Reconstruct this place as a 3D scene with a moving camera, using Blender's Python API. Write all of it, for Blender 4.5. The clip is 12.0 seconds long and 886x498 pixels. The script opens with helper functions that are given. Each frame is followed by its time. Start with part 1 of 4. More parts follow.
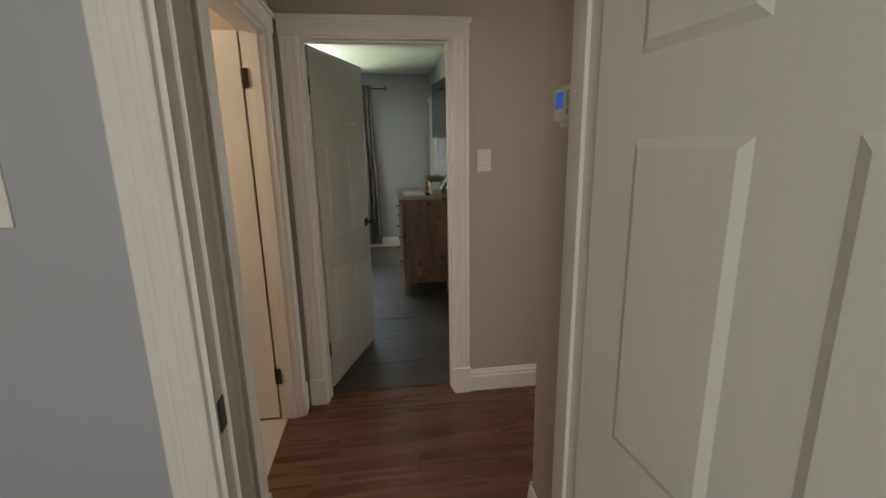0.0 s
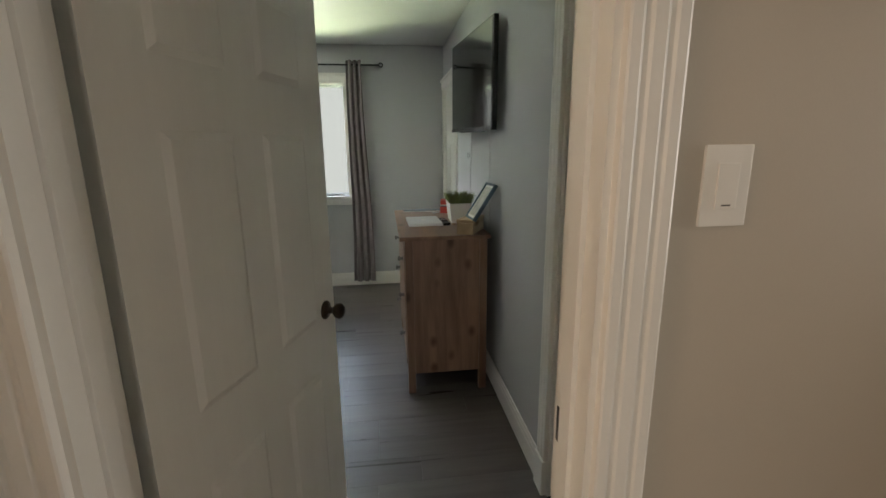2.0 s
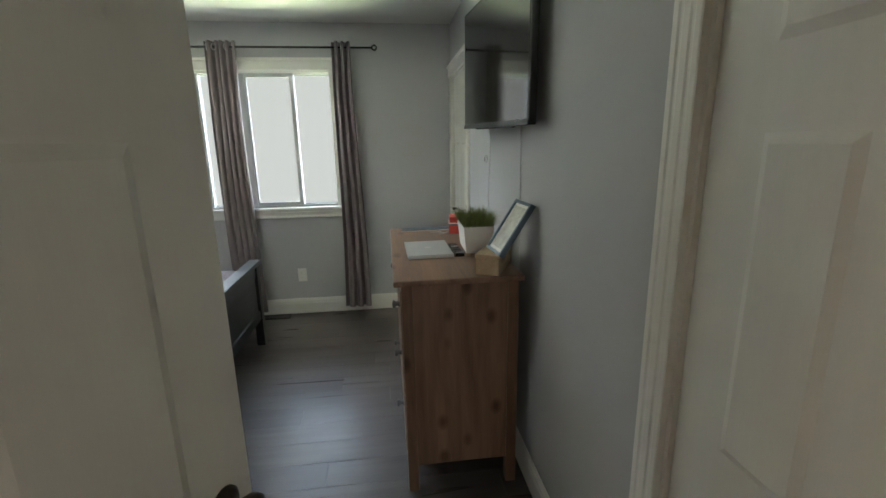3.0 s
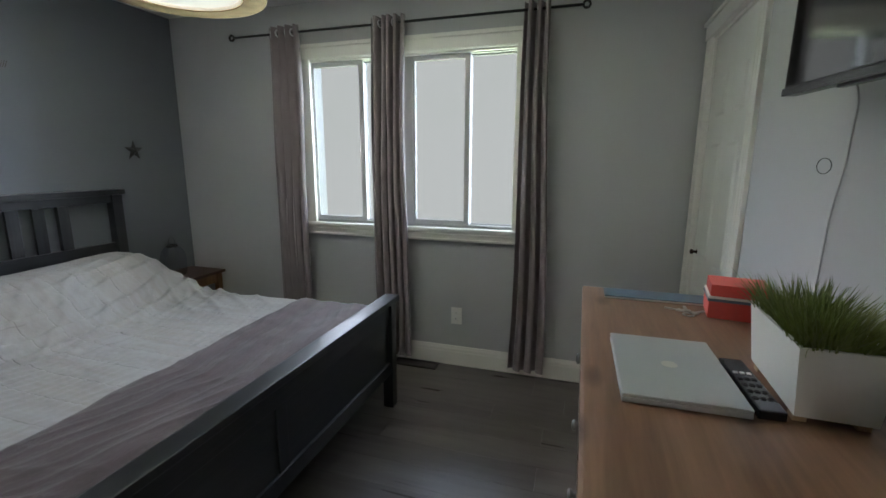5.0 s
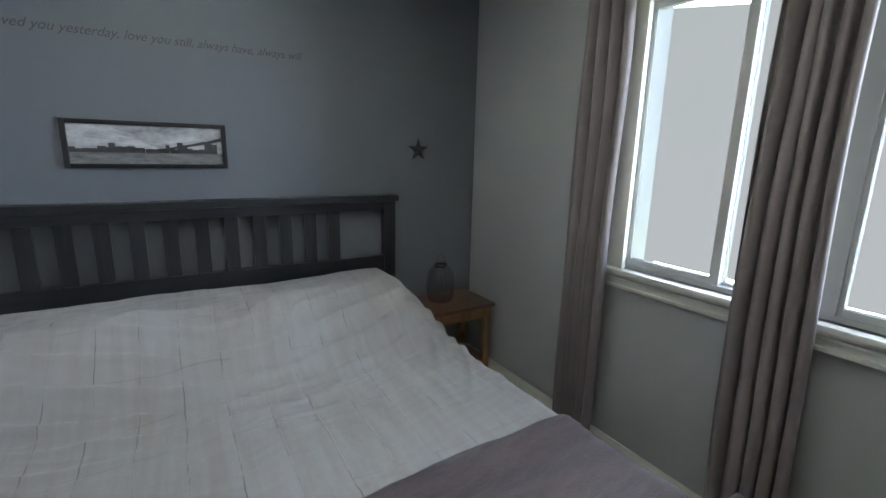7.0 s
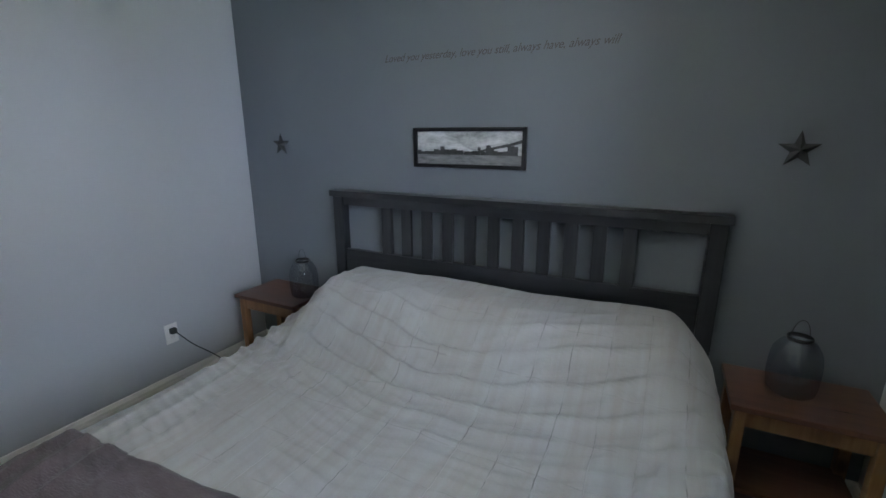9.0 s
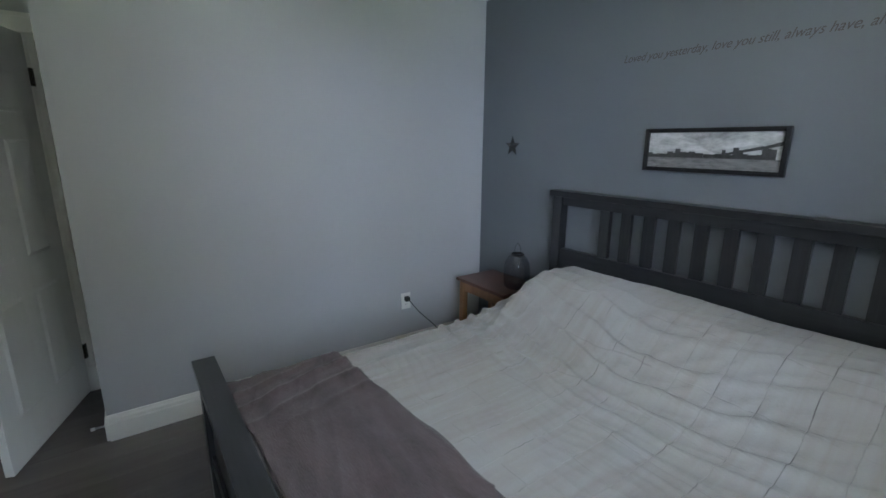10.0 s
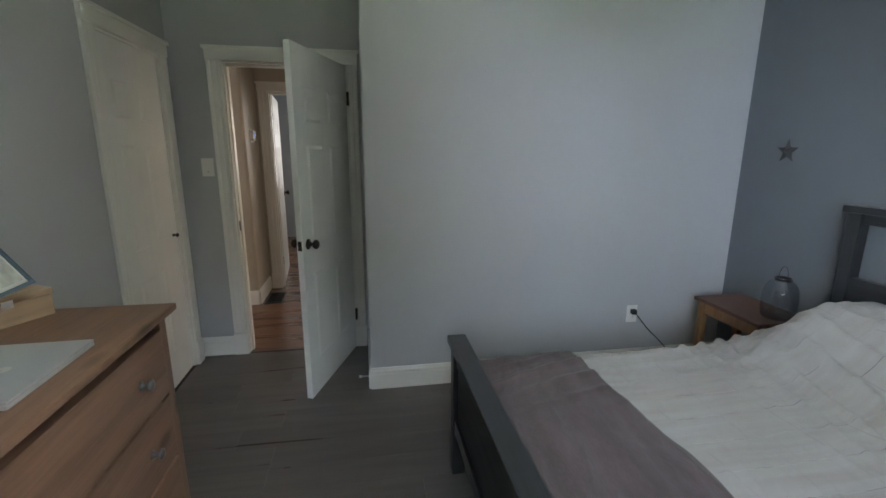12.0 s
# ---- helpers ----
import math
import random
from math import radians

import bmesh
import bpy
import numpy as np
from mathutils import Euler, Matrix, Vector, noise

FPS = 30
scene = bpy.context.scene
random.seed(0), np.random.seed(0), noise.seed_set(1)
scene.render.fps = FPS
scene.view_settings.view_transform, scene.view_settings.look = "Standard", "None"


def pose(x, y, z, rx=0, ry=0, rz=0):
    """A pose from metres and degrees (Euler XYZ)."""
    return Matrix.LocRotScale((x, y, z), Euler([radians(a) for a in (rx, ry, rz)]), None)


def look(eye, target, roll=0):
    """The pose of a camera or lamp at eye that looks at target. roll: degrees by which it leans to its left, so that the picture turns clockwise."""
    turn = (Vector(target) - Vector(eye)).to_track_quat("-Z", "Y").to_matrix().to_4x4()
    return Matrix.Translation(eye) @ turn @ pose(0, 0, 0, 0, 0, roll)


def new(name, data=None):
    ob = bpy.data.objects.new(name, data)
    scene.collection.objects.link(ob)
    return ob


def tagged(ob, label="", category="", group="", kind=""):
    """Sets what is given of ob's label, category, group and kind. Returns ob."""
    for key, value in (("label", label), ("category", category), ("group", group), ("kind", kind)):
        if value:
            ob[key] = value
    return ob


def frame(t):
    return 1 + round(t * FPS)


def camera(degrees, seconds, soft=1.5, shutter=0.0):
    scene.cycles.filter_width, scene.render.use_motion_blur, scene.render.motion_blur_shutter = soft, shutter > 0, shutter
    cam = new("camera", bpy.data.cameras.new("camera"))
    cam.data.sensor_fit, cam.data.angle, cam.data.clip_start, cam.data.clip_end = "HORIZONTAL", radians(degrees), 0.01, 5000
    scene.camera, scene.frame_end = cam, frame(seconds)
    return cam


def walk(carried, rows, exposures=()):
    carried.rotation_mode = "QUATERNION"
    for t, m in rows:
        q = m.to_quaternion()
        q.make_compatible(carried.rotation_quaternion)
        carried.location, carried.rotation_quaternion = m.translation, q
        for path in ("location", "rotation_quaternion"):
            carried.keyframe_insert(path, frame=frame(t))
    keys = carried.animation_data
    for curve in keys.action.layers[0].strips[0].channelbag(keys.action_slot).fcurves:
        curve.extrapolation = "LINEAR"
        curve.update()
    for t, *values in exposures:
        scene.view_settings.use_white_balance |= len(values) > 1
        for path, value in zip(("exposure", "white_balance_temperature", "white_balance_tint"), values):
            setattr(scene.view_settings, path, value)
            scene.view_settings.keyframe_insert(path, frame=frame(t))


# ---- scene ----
cam = camera(89.8, 12.0, 1.6)
PATH = [
    (0, (-0.749, -2.611, 1.508), (-0.503, -0.68, 1.049), -1.0),
    (0.5, (-0.723, -2.151, 1.518), (-0.469, -0.223, 1.05), -0.9),
    (1, (-0.686, -1.67, 1.489), (-0.435, 0.262, 1.035), -1.2),
    (1.5, (-0.688, -1.194, 1.473), (-0.445, 0.739, 1.02), -1.0),
    (2, (-0.693, -0.736, 1.475), (-0.443, 1.197, 1.03), -0.6),
    (2.5, (-0.67, -0.335, 1.504), (-0.442, 1.599, 1.05), -1.0),
    (2.7, (-0.653, -0.175, 1.508), (-0.419, 1.756, 1.044), -1.1),
    (4.3, (-0.531, 0.895, 1.434), (-0.608, 2.853, 1.032), -0.4),
    (4.5, (-0.545, 0.994, 1.425), (-0.754, 2.944, 1.032), -0.1),
    (5, (-0.637, 1.225, 1.423), (-1.227, 3.097, 1.037), 0.2),
    (5.5, (-0.82, 1.455, 1.454), (-1.724, 3.193, 1.052), 0.6),
    (6, (-1.064, 1.708, 1.473), (-2.189, 3.308, 1.055), 1.1),
    (6.5, (-1.187, 2.001, 1.479), (-2.551, 3.402, 1.059), 1.3),
    (6.7, (-1.216, 2.139, 1.472), (-2.705, 3.407, 1.055), 1.3),
    (8.3, (-1.508, 3.115, 1.572), (-3.42, 2.835, 1.055), 0.5),
    (8.5, (-1.534, 3.128, 1.588), (-3.418, 2.718, 1.056), 0.4),
    (9, (-1.568, 3.221, 1.552), (-3.302, 2.359, 1.052), -0.1),
    (9.5, (-1.546, 3.304, 1.535), (-2.985, 1.999, 1.061), -0.1),
    (10, (-1.492, 3.297, 1.508), (-2.623, 1.714, 1.045), 0.4),
    (10.5, (-1.416, 3.281, 1.508), (-2.295, 1.545, 1.044), 0.3),
    (11, (-1.344, 3.279, 1.499), (-2.025, 1.453, 1.048), 0.4),
    (11.5, (-1.302, 3.283, 1.5), (-1.796, 1.398, 1.052), 0.3),
    (12, (-1.274, 3.289, 1.5), (-1.606, 1.366, 1.059), 0.2),
]
walk(cam, [(t, look(eye, target, roll)) for t, eye, target, roll in PATH], [(0.0, 0.1, 6250, 10), (0.6, 0.2, 6450, 11), (1.5, 0.27, 6450, 11), (2.5, 0.42, 6300, 11), (4.3, 0.1, 6250, 13), (5.5, 0.0, 6000, 14), (6.7, 0.0, 5950, 14), (8.3, 0.0, 5800, 14), (9.5, 0.0, 5800, 13), (11.0, 0.17, 5950, 12), (12.0, 0.24, 6050, 12)])

# ---- world and light ----
world = bpy.data.worlds.new("sky")
scene.world = world
world.use_nodes = True
wn = world.node_tree.nodes
sky = wn.new("ShaderNodeTexSky")
sky.sky_type = "NISHITA"
sky.sun_disc = False
sky.sun_elevation = radians(48)
sky.sun_rotation = radians(150)
world.node_tree.links.new(sky.outputs["Color"], wn["Background"].inputs["Color"])
wn["Background"].inputs["Strength"].default_value = 0.06


def area_lamp(name, m, sx, sy, watts, colour):
    data = bpy.data.lights.new(name, "AREA")
    data.shape, data.size, data.size_y, data.energy, data.color = "RECTANGLE", sx, sy, watts, colour
    ob = new(name, data)
    ob.matrix_world = m
    return ob


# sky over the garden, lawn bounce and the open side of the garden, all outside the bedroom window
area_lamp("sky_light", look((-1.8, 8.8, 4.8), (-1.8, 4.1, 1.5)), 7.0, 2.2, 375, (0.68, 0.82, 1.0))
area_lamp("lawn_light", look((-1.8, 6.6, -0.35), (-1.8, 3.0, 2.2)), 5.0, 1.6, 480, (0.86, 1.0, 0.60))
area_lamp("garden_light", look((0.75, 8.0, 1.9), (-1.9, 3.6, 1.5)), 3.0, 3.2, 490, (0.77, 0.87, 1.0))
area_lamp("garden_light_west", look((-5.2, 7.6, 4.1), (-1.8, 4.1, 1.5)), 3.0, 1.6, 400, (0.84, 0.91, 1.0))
# bulbs inside the drum of the bedroom's ceiling light, shining upwards
area_lamp("bulb_light", look((-2.0, 2.54, 2.06), (-2.0, 2.54, 3.0)), 0.26, 0.26, 46, (1.0, 0.95, 0.89))
# the other rooms: fill lamps added in first room and corridor; the bathroom's lamp
area_lamp("room_fill_light", look((-1.1, -4.5, 1.55), (-0.6, -0.6, 1.3)), 1.0, 1.2, 19, (1.0, 0.93, 0.82))
area_lamp("room_warm_fill_light", look((-1.5, -3.3, 2.42), (-1.5, -3.3, 0)), 0.35, 0.35, 6, (1.0, 0.84, 0.62))
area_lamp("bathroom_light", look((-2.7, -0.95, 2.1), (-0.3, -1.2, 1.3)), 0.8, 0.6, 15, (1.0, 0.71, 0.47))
area_lamp("corridor_fill_light", look((2.3, -0.45, 1.5), (-0.2, -0.75, 1.2)), 0.5, 1.4, 17, (1.0, 0.92, 0.82))

# ---- materials ----


def nodes_of(name):
    m = bpy.data.materials.new(name)
    m.use_nodes = True
    return m, m.node_tree.nodes, m.node_tree.links, m.node_tree.nodes["Principled BSDF"]


def surface(name, colour, rough=0.5, vary=0.08, scale=6.0, fine=90.0, bump=0.05, metal=0.0, depth=0.002, sheen=0.0, stretch=(1, 1, 1)):
    """A plain painted, cloth or metal surface: broad and fine variation of colour and gloss, and fine relief."""
    m, n, l, b = nodes_of(name)
    co = n.new("ShaderNodeTexCoord")
    mp = n.new("ShaderNodeMapping")
    mp.inputs["Scale"].default_value = stretch
    l.new(co.outputs["Object"], mp.inputs["Vector"])
    broad, grain = n.new("ShaderNodeTexNoise"), n.new("ShaderNodeTexNoise")
    for node, s, d in ((broad, scale, 4), (grain, fine, 3)):
        node.inputs["Scale"].default_value = s
        node.inputs["Detail"].default_value = d
        l.new(mp.outputs["Vector"], node.inputs["Vector"])
    ramp = n.new("ShaderNodeValToRGB")
    ramp.color_ramp.elements[0].position, ramp.color_ramp.elements[1].position = 0.3, 0.7
    ramp.color_ramp.elements[0].color = (*[c * (1 - vary) for c in colour], 1)
    ramp.color_ramp.elements[1].color = (*[min(1, c * (1 + vary)) for c in colour], 1)
    mix = n.new("ShaderNodeMath")
    mix.operation = "MULTIPLY_ADD"
    mix.inputs[1].default_value = 0.3
    l.new(grain.outputs["Fac"], mix.inputs[0])
    half = n.new("ShaderNodeMath")
    half.operation = "MULTIPLY"
    half.inputs[1].default_value = 0.7
    l.new(broad.outputs["Fac"], half.inputs[0])
    l.new(half.outputs[0], mix.inputs[2])
    l.new(mix.outputs[0], ramp.inputs["Fac"])
    l.new(ramp.outputs["Color"], b.inputs["Base Color"])
    rr = n.new("ShaderNodeMapRange")
    rr.inputs["To Min"].default_value, rr.inputs["To Max"].default_value = max(0.02, rough - 0.08), min(1, rough + 0.08)
    l.new(broad.outputs["Fac"], rr.inputs["Value"])
    l.new(rr.outputs["Result"], b.inputs["Roughness"])
    b.inputs["Metallic"].default_value = metal
    if sheen:
        b.inputs["Sheen Weight"].default_value = sheen
    if bump:
        bp = n.new("ShaderNodeBump")
        bp.inputs["Strength"].default_value, bp.inputs["Distance"].default_value = bump * 4, depth
        l.new(grain.outputs["Fac"], bp.inputs["Height"])
        l.new(bp.outputs["Normal"], b.inputs["Normal"])
    return m


def wood(name, dark, light, rough=0.4, along="x", knots=False, per_piece=0.0, grain=1.0, coat=0.0):
    """Wood with grain along one axis; per_piece: how much each board differs."""
    m, n, l, b = nodes_of(name)
    co, info = n.new("ShaderNodeTexCoord"), n.new("ShaderNodeObjectInfo")
    shift = n.new("ShaderNodeVectorMath")
    shift.operation = "SCALE"
    cx = n.new("ShaderNodeCombineXYZ")
    for k in range(3):
        l.new(info.outputs["Random"], cx.inputs[k])
    l.new(cx.outputs[0], shift.inputs[0])
    shift.inputs["Scale"].default_value = 37.0
    add = n.new("ShaderNodeVectorMath")
    l.new(co.outputs["Object"], add.inputs[0])
    l.new(shift.outputs[0], add.inputs[1])
    mp = n.new("ShaderNodeMapping")
    s = {"x": (1.2, 16, 16), "y": (16, 1.2, 16), "z": (16, 16, 1.2)}[along]
    mp.inputs["Scale"].default_value = [v * grain for v in s]
    l.new(add.outputs[0], mp.inputs["Vector"])
    lines, fine = n.new("ShaderNodeTexNoise"), n.new("ShaderNodeTexNoise")
    lines.inputs["Scale"].default_value, lines.inputs["Detail"].default_value, lines.inputs["Distortion"].default_value = 1.0, 6, 0.7
    fine.inputs["Scale"].default_value, fine.inputs["Detail"].default_value = 7.0, 3
    l.new(mp.outputs["Vector"], lines.inputs["Vector"])
    l.new(mp.outputs["Vector"], fine.inputs["Vector"])
    sm = n.new("ShaderNodeMath")
    sm.operation = "MULTIPLY_ADD"
    sm.inputs[1].default_value = 0.35
    l.new(fine.outputs["Fac"], sm.inputs[0])
    l.new(lines.outputs["Fac"], sm.inputs[2])
    ramp = n.new("ShaderNodeValToRGB")
    ramp.color_ramp.elements[0].position, ramp.color_ramp.elements[1].position = 0.45, 0.9
    ramp.color_ramp.elements[0].color, ramp.color_ramp.elements[1].color = (*dark, 1), (*light, 1)
    l.new(sm.outputs[0], ramp.inputs["Fac"])
    colour = ramp.outputs["Color"]
    if knots:
        km = n.new("ShaderNodeMapping")
        km.inputs["Scale"].default_value = {"x": (3.4, 8, 8), "y": (8, 3.4, 8), "z": (8, 8, 5.0)}[along]
        l.new(add.outputs[0], km.inputs["Vector"])
        vo = n.new("ShaderNodeTexVoronoi")
        vo.inputs["Scale"].default_value = 1.0
        l.new(km.outputs["Vector"], vo.inputs["Vector"])
        kr = n.new("ShaderNodeValToRGB")
        kr.color_ramp.elements[0].position, kr.color_ramp.elements[1].position = 0.09, 0.24
        kr.color_ramp.elements[0].color, kr.color_ramp.elements[1].color = (0.36, 0.26, 0.20, 1), (1, 1, 1, 1)
        l.new(vo.outputs["Distance"], kr.inputs["Fac"])
        mul = n.new("ShaderNodeMixRGB")
        mul.blend_type, mul.inputs[0].default_value = "MULTIPLY", 1.0
        l.new(colour, mul.inputs[1])
        l.new(kr.outputs["Color"], mul.inputs[2])
        colour = mul.outputs[0]
    if per_piece:
        hs = n.new("ShaderNodeHueSaturation")
        mr = n.new("ShaderNodeMapRange")
        mr.inputs["To Min"].default_value, mr.inputs["To Max"].default_value = 1 - per_piece, 1 + per_piece
        l.new(info.outputs["Random"], mr.inputs["Value"])
        l.new(mr.outputs["Result"], hs.inputs["Value"])
        l.new(colour, hs.inputs["Color"])
        colour = hs.outputs["Color"]
    l.new(colour, b.inputs["Base Color"])
    rr = n.new("ShaderNodeMapRange")
    rr.inputs["To Min"].default_value, rr.inputs["To Max"].default_value = rough - 0.08, rough + 0.12
    l.new(lines.outputs["Fac"], rr.inputs["Value"])
    l.new(rr.outputs["Result"], b.inputs["Roughness"])
    if coat:
        b.inputs["Coat Weight"].default_value = coat
    bp = n.new("ShaderNodeBump")
    bp.inputs["Strength"].default_value, bp.inputs["Distance"].default_value = 0.25, 0.001
    l.new(sm.outputs[0], bp.inputs["Height"])
    l.new(bp.outputs["Normal"], b.inputs["Normal"])
    return m


def glowing(name, colour, strength, vary=0.0):
    m, n, l, b = nodes_of(name)
    b.inputs["Base Color"].default_value = (0.8, 0.8, 0.8, 1)
    b.inputs["Emission Color"].default_value = (*colour, 1)
    b.inputs["Emission Strength"].default_value = strength
    if vary:
        co, no, ra = n.new("ShaderNodeTexCoord"), n.new("ShaderNodeTexNoise"), n.new("ShaderNodeValToRGB")
        no.inputs["Scale"].default_value, no.inputs["Detail"].default_value = 0.35, 8
        l.new(co.outputs["Object"], no.inputs["Vector"])
        ra.color_ramp.elements[0].position, ra.color_ramp.elements[1].position = 0.3, 0.5
        ra.color_ramp.elements[0].color = (colour[0] * (1 - vary), colour[1] * (1 - vary * 0.5), colour[2] * (1 - vary), 1)
        ra.color_ramp.elements[1].color = (*colour, 1)
        l.new(no.outputs["Fac"], ra.inputs["Fac"])
        l.new(ra.outputs["Color"], b.inputs["Emission Color"])
    return m


def clear_glass(name, tint=(1, 1, 1), rough=0.0, ior=1.45):
    m, n, l, b = nodes_of(name)
    b.inputs["Base Color"].default_value = (*tint, 1)
    b.inputs["Transmission Weight"].default_value = 1.0
    b.inputs["Roughness"].default_value = rough
    b.inputs["IOR"].default_value = ior
    return m


PAINT_WALL = surface("grey_wall_paint", (0.455, 0.463, 0.475), 0.55, 0.03, 1.5, 220, 0.03, depth=0.001)
PAINT_ACCENT = surface("slate_blue_wall_paint", (0.126, 0.139, 0.153), 0.55, 0.04, 1.5, 220, 0.03, depth=0.001)
# the same grey wall paint with the hall's warm light mixed into its colour
PAINT_HALL = surface("warm_tinted_wall_paint", (0.49, 0.445, 0.375), 0.5, 0.03, 1.5, 220, 0.03, depth=0.001)
PAINT_ROOM = surface("blue_grey_wall_paint", (0.42, 0.45, 0.49), 0.55, 0.03, 1.5, 220, 0.03, depth=0.001)
PAINT_CEILING = surface("ceiling_paint", (0.72, 0.72, 0.69), 0.85, 0.03, 3, 160, 0.1, depth=0.002)
PAINT_TRIM = surface("white_trim_paint", (0.80, 0.79, 0.75), 0.35, 0.03, 4, 120, 0.015, depth=0.0008)
PAINT_DOOR = surface("white_door_paint", (0.80, 0.80, 0.77), 0.4, 0.03, 3, 60, 0.03, depth=0.0008, stretch=(6, 6, 0.6))
PLASTIC_WHITE = surface("white_plastic", (0.78, 0.77, 0.73), 0.4, 0.02, 8, 150, 0.01)
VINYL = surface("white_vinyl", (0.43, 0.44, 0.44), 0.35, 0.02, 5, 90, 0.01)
BRONZE = surface("oil_rubbed_bronze", (0.055, 0.042, 0.034), 0.32, 0.3, 30, 200, 0.03, metal=0.9)
BLACK_METAL = surface("black_metal", (0.02, 0.02, 0.022), 0.4, 0.2, 20, 200, 0.03, metal=0.5)
STEEL = surface("steel", (0.55, 0.56, 0.57), 0.3, 0.08, 20, 200, 0.02, metal=0.95)
BLACK_WOOD = wood("black_brown_stain", (0.010, 0.011, 0.013), (0.024, 0.025, 0.028), 0.30, "y", grain=1.5)
BLACK_WOOD_Z = wood("black_brown_stain_upright", (0.010, 0.011, 0.013), (0.024, 0.025, 0.028), 0.30, "z", grain=1.5)
PINE_Y = wood("stained_pine_y", (0.132, 0.070, 0.042), (0.250, 0.146, 0.092), 0.36, "y", knots=True)
PINE_Z = wood("stained_pine_z", (0.132, 0.070, 0.042), (0.250, 0.146, 0.092), 0.36, "z", knots=True)
PINE_PALE = wood("pale_pine", (0.30, 0.21, 0.125), (0.46, 0.34, 0.22), 0.5, "y", knots=True)
STAND_TOP = wood("dark_stand_top", (0.060, 0.026, 0.017), (0.13, 0.062, 0.040), 0.3, "y")
STAND_WOOD = wood("antique_pine", (0.17, 0.085, 0.038), (0.29, 0.16, 0.075), 0.4, "z", knots=True)
FLOOR_BED = wood("grey_brown_laminate", (0.066, 0.056, 0.051), (0.102, 0.089, 0.082), 0.29, "x", per_piece=0.14)
FLOOR_HALL = wood("red_brown_laminate", (0.075, 0.035, 0.019), (0.150, 0.076, 0.041), 0.26, "x", per_piece=0.2)
SUBFLOOR = surface("dark_joint", (0.012, 0.010, 0.009), 0.8)
TILE = surface("pale_bathroom_tile", (0.55, 0.50, 0.43), 0.35, 0.08, 3, 60)
CURTAIN = surface("mauve_grey_curtain", (0.178, 0.150, 0.158), 0.85, 0.1, 5, 400, 0.1, sheen=0.3, depth=0.001)
BLANKET = surface("plum_grey_fleece", (0.072, 0.053, 0.055), 0.9, 0.42, 5, 90, 0.3, sheen=0.15, stretch=(3, 0.6, 3))
MATTRESS = surface("mattress_ticking", (0.6, 0.6, 0.58), 0.9)
TV_BLACK = surface("tv_black_plastic", (0.012, 0.012, 0.013), 0.25, 0.1, 10, 100, 0.0)
TV_SCREEN = surface("tv_screen", (0.006, 0.006, 0.007), 0.045, 0.02, 10, 100, 0.0)
TV_SCREEN.node_tree.nodes["Principled BSDF"].inputs["IOR"].default_value = 1.9
ALUMINIUM = surface("laptop_aluminium", (0.62, 0.64, 0.66), 0.38, 0.03, 8, 300, 0.02, metal=0.6)
RED_CARD = surface("red_card", (0.55, 0.06, 0.045), 0.45, 0.08)
POT_WHITE = surface("white_ceramic", (0.74, 0.74, 0.72), 0.35, 0.03)
GRASS = surface("artificial_grass", (0.15, 0.19, 0.05), 0.6, 0.4, 25, 100, 0.0)
FRAME_BLUE = surface("blue_grey_frame", (0.07, 0.11, 0.15), 0.4, 0.15, 12)
# pale blotchy colour paints the garden's reflection in the picture glass
PHOTO = surface("photo_with_reflection", (0.66, 0.66, 0.60), 0.06, 0.3, 18, 60, 0.0)
STAR_METAL = surface("rusty_star_metal", (0.040, 0.040, 0.041), 0.9, 0.3, 25, 120, 0.08, metal=0.0)


def thin_glass(name, tint, gloss):
    """Thin-walled glass: tinted see-through with a soft sheen."""
    m, n, l, b = nodes_of(name)
    tr, gl, mx = n.new("ShaderNodeBsdfTransparent"), n.new("ShaderNodeBsdfGlossy"), n.new("ShaderNodeMixShader")
    tr.inputs["Color"].default_value = (*tint, 1)
    gl.inputs["Roughness"].default_value = 0.10
    mx.inputs[0].default_value = gloss
    l.new(tr.outputs[0], mx.inputs[1])
    l.new(gl.outputs[0], mx.inputs[2])
    l.new(mx.outputs[0], n["Material Output"].inputs["Surface"])
    return m


SMOKE_GLASS = thin_glass("smoked_glass", (0.80, 0.83, 0.86), 0.10)
PEWTER = surface("pewter", (0.16, 0.16, 0.165), 0.4, 0.2, 30, 200, 0.03, metal=0.7)
PANE = clear_glass("window_glass", (0.60, 0.605, 0.60), 0.0, 1.05)
CABLE = surface("cable_black", (0.02, 0.02, 0.02), 0.5)
CABLE_GREY = surface("cable_grey", (0.44, 0.44, 0.45), 0.5)
LETTERING = surface("grey_lettering", (0.064, 0.061, 0.056), 0.6)
LCD = surface("blue_display", (0.03, 0.09, 0.32), 0.2, 0.05)
LCD.node_tree.nodes["Principled BSDF"].inputs["Emission Color"].default_value = (0.05, 0.16, 0.62, 1)
LCD.node_tree.nodes["Principled BSDF"].inputs["Emission Strength"].default_value = 0.35
PICTURE_SKY = surface("print_sky", (0.42, 0.42, 0.42), 0.4, 0.55, 9, 40, 0.0, stretch=(1, 1, 2.5))
PICTURE_DARK = surface("print_dark", (0.05, 0.05, 0.05), 0.4, 0.5, 30, 90, 0.0)
PICTURE_WATER = surface("print_water", (0.16, 0.16, 0.16), 0.4, 0.5, 14, 60, 0.0, stretch=(1, 1, 5))
SHADE = surface("woven_lamp_shade", (0.34, 0.24, 0.15), 0.8, 0.3, 20, 300, 0.1)
DIFFUSER = glowing("lit_diffuser", (1.0, 0.97, 0.93), 0.50)
BULB_GLOW = glowing("lit_inner_shade", (1.0, 0.78, 0.42), 0.40)
LAWN = surface("lawn", (0.07, 0.12, 0.035), 0.9, 0.3, 2, 60, 0.2)
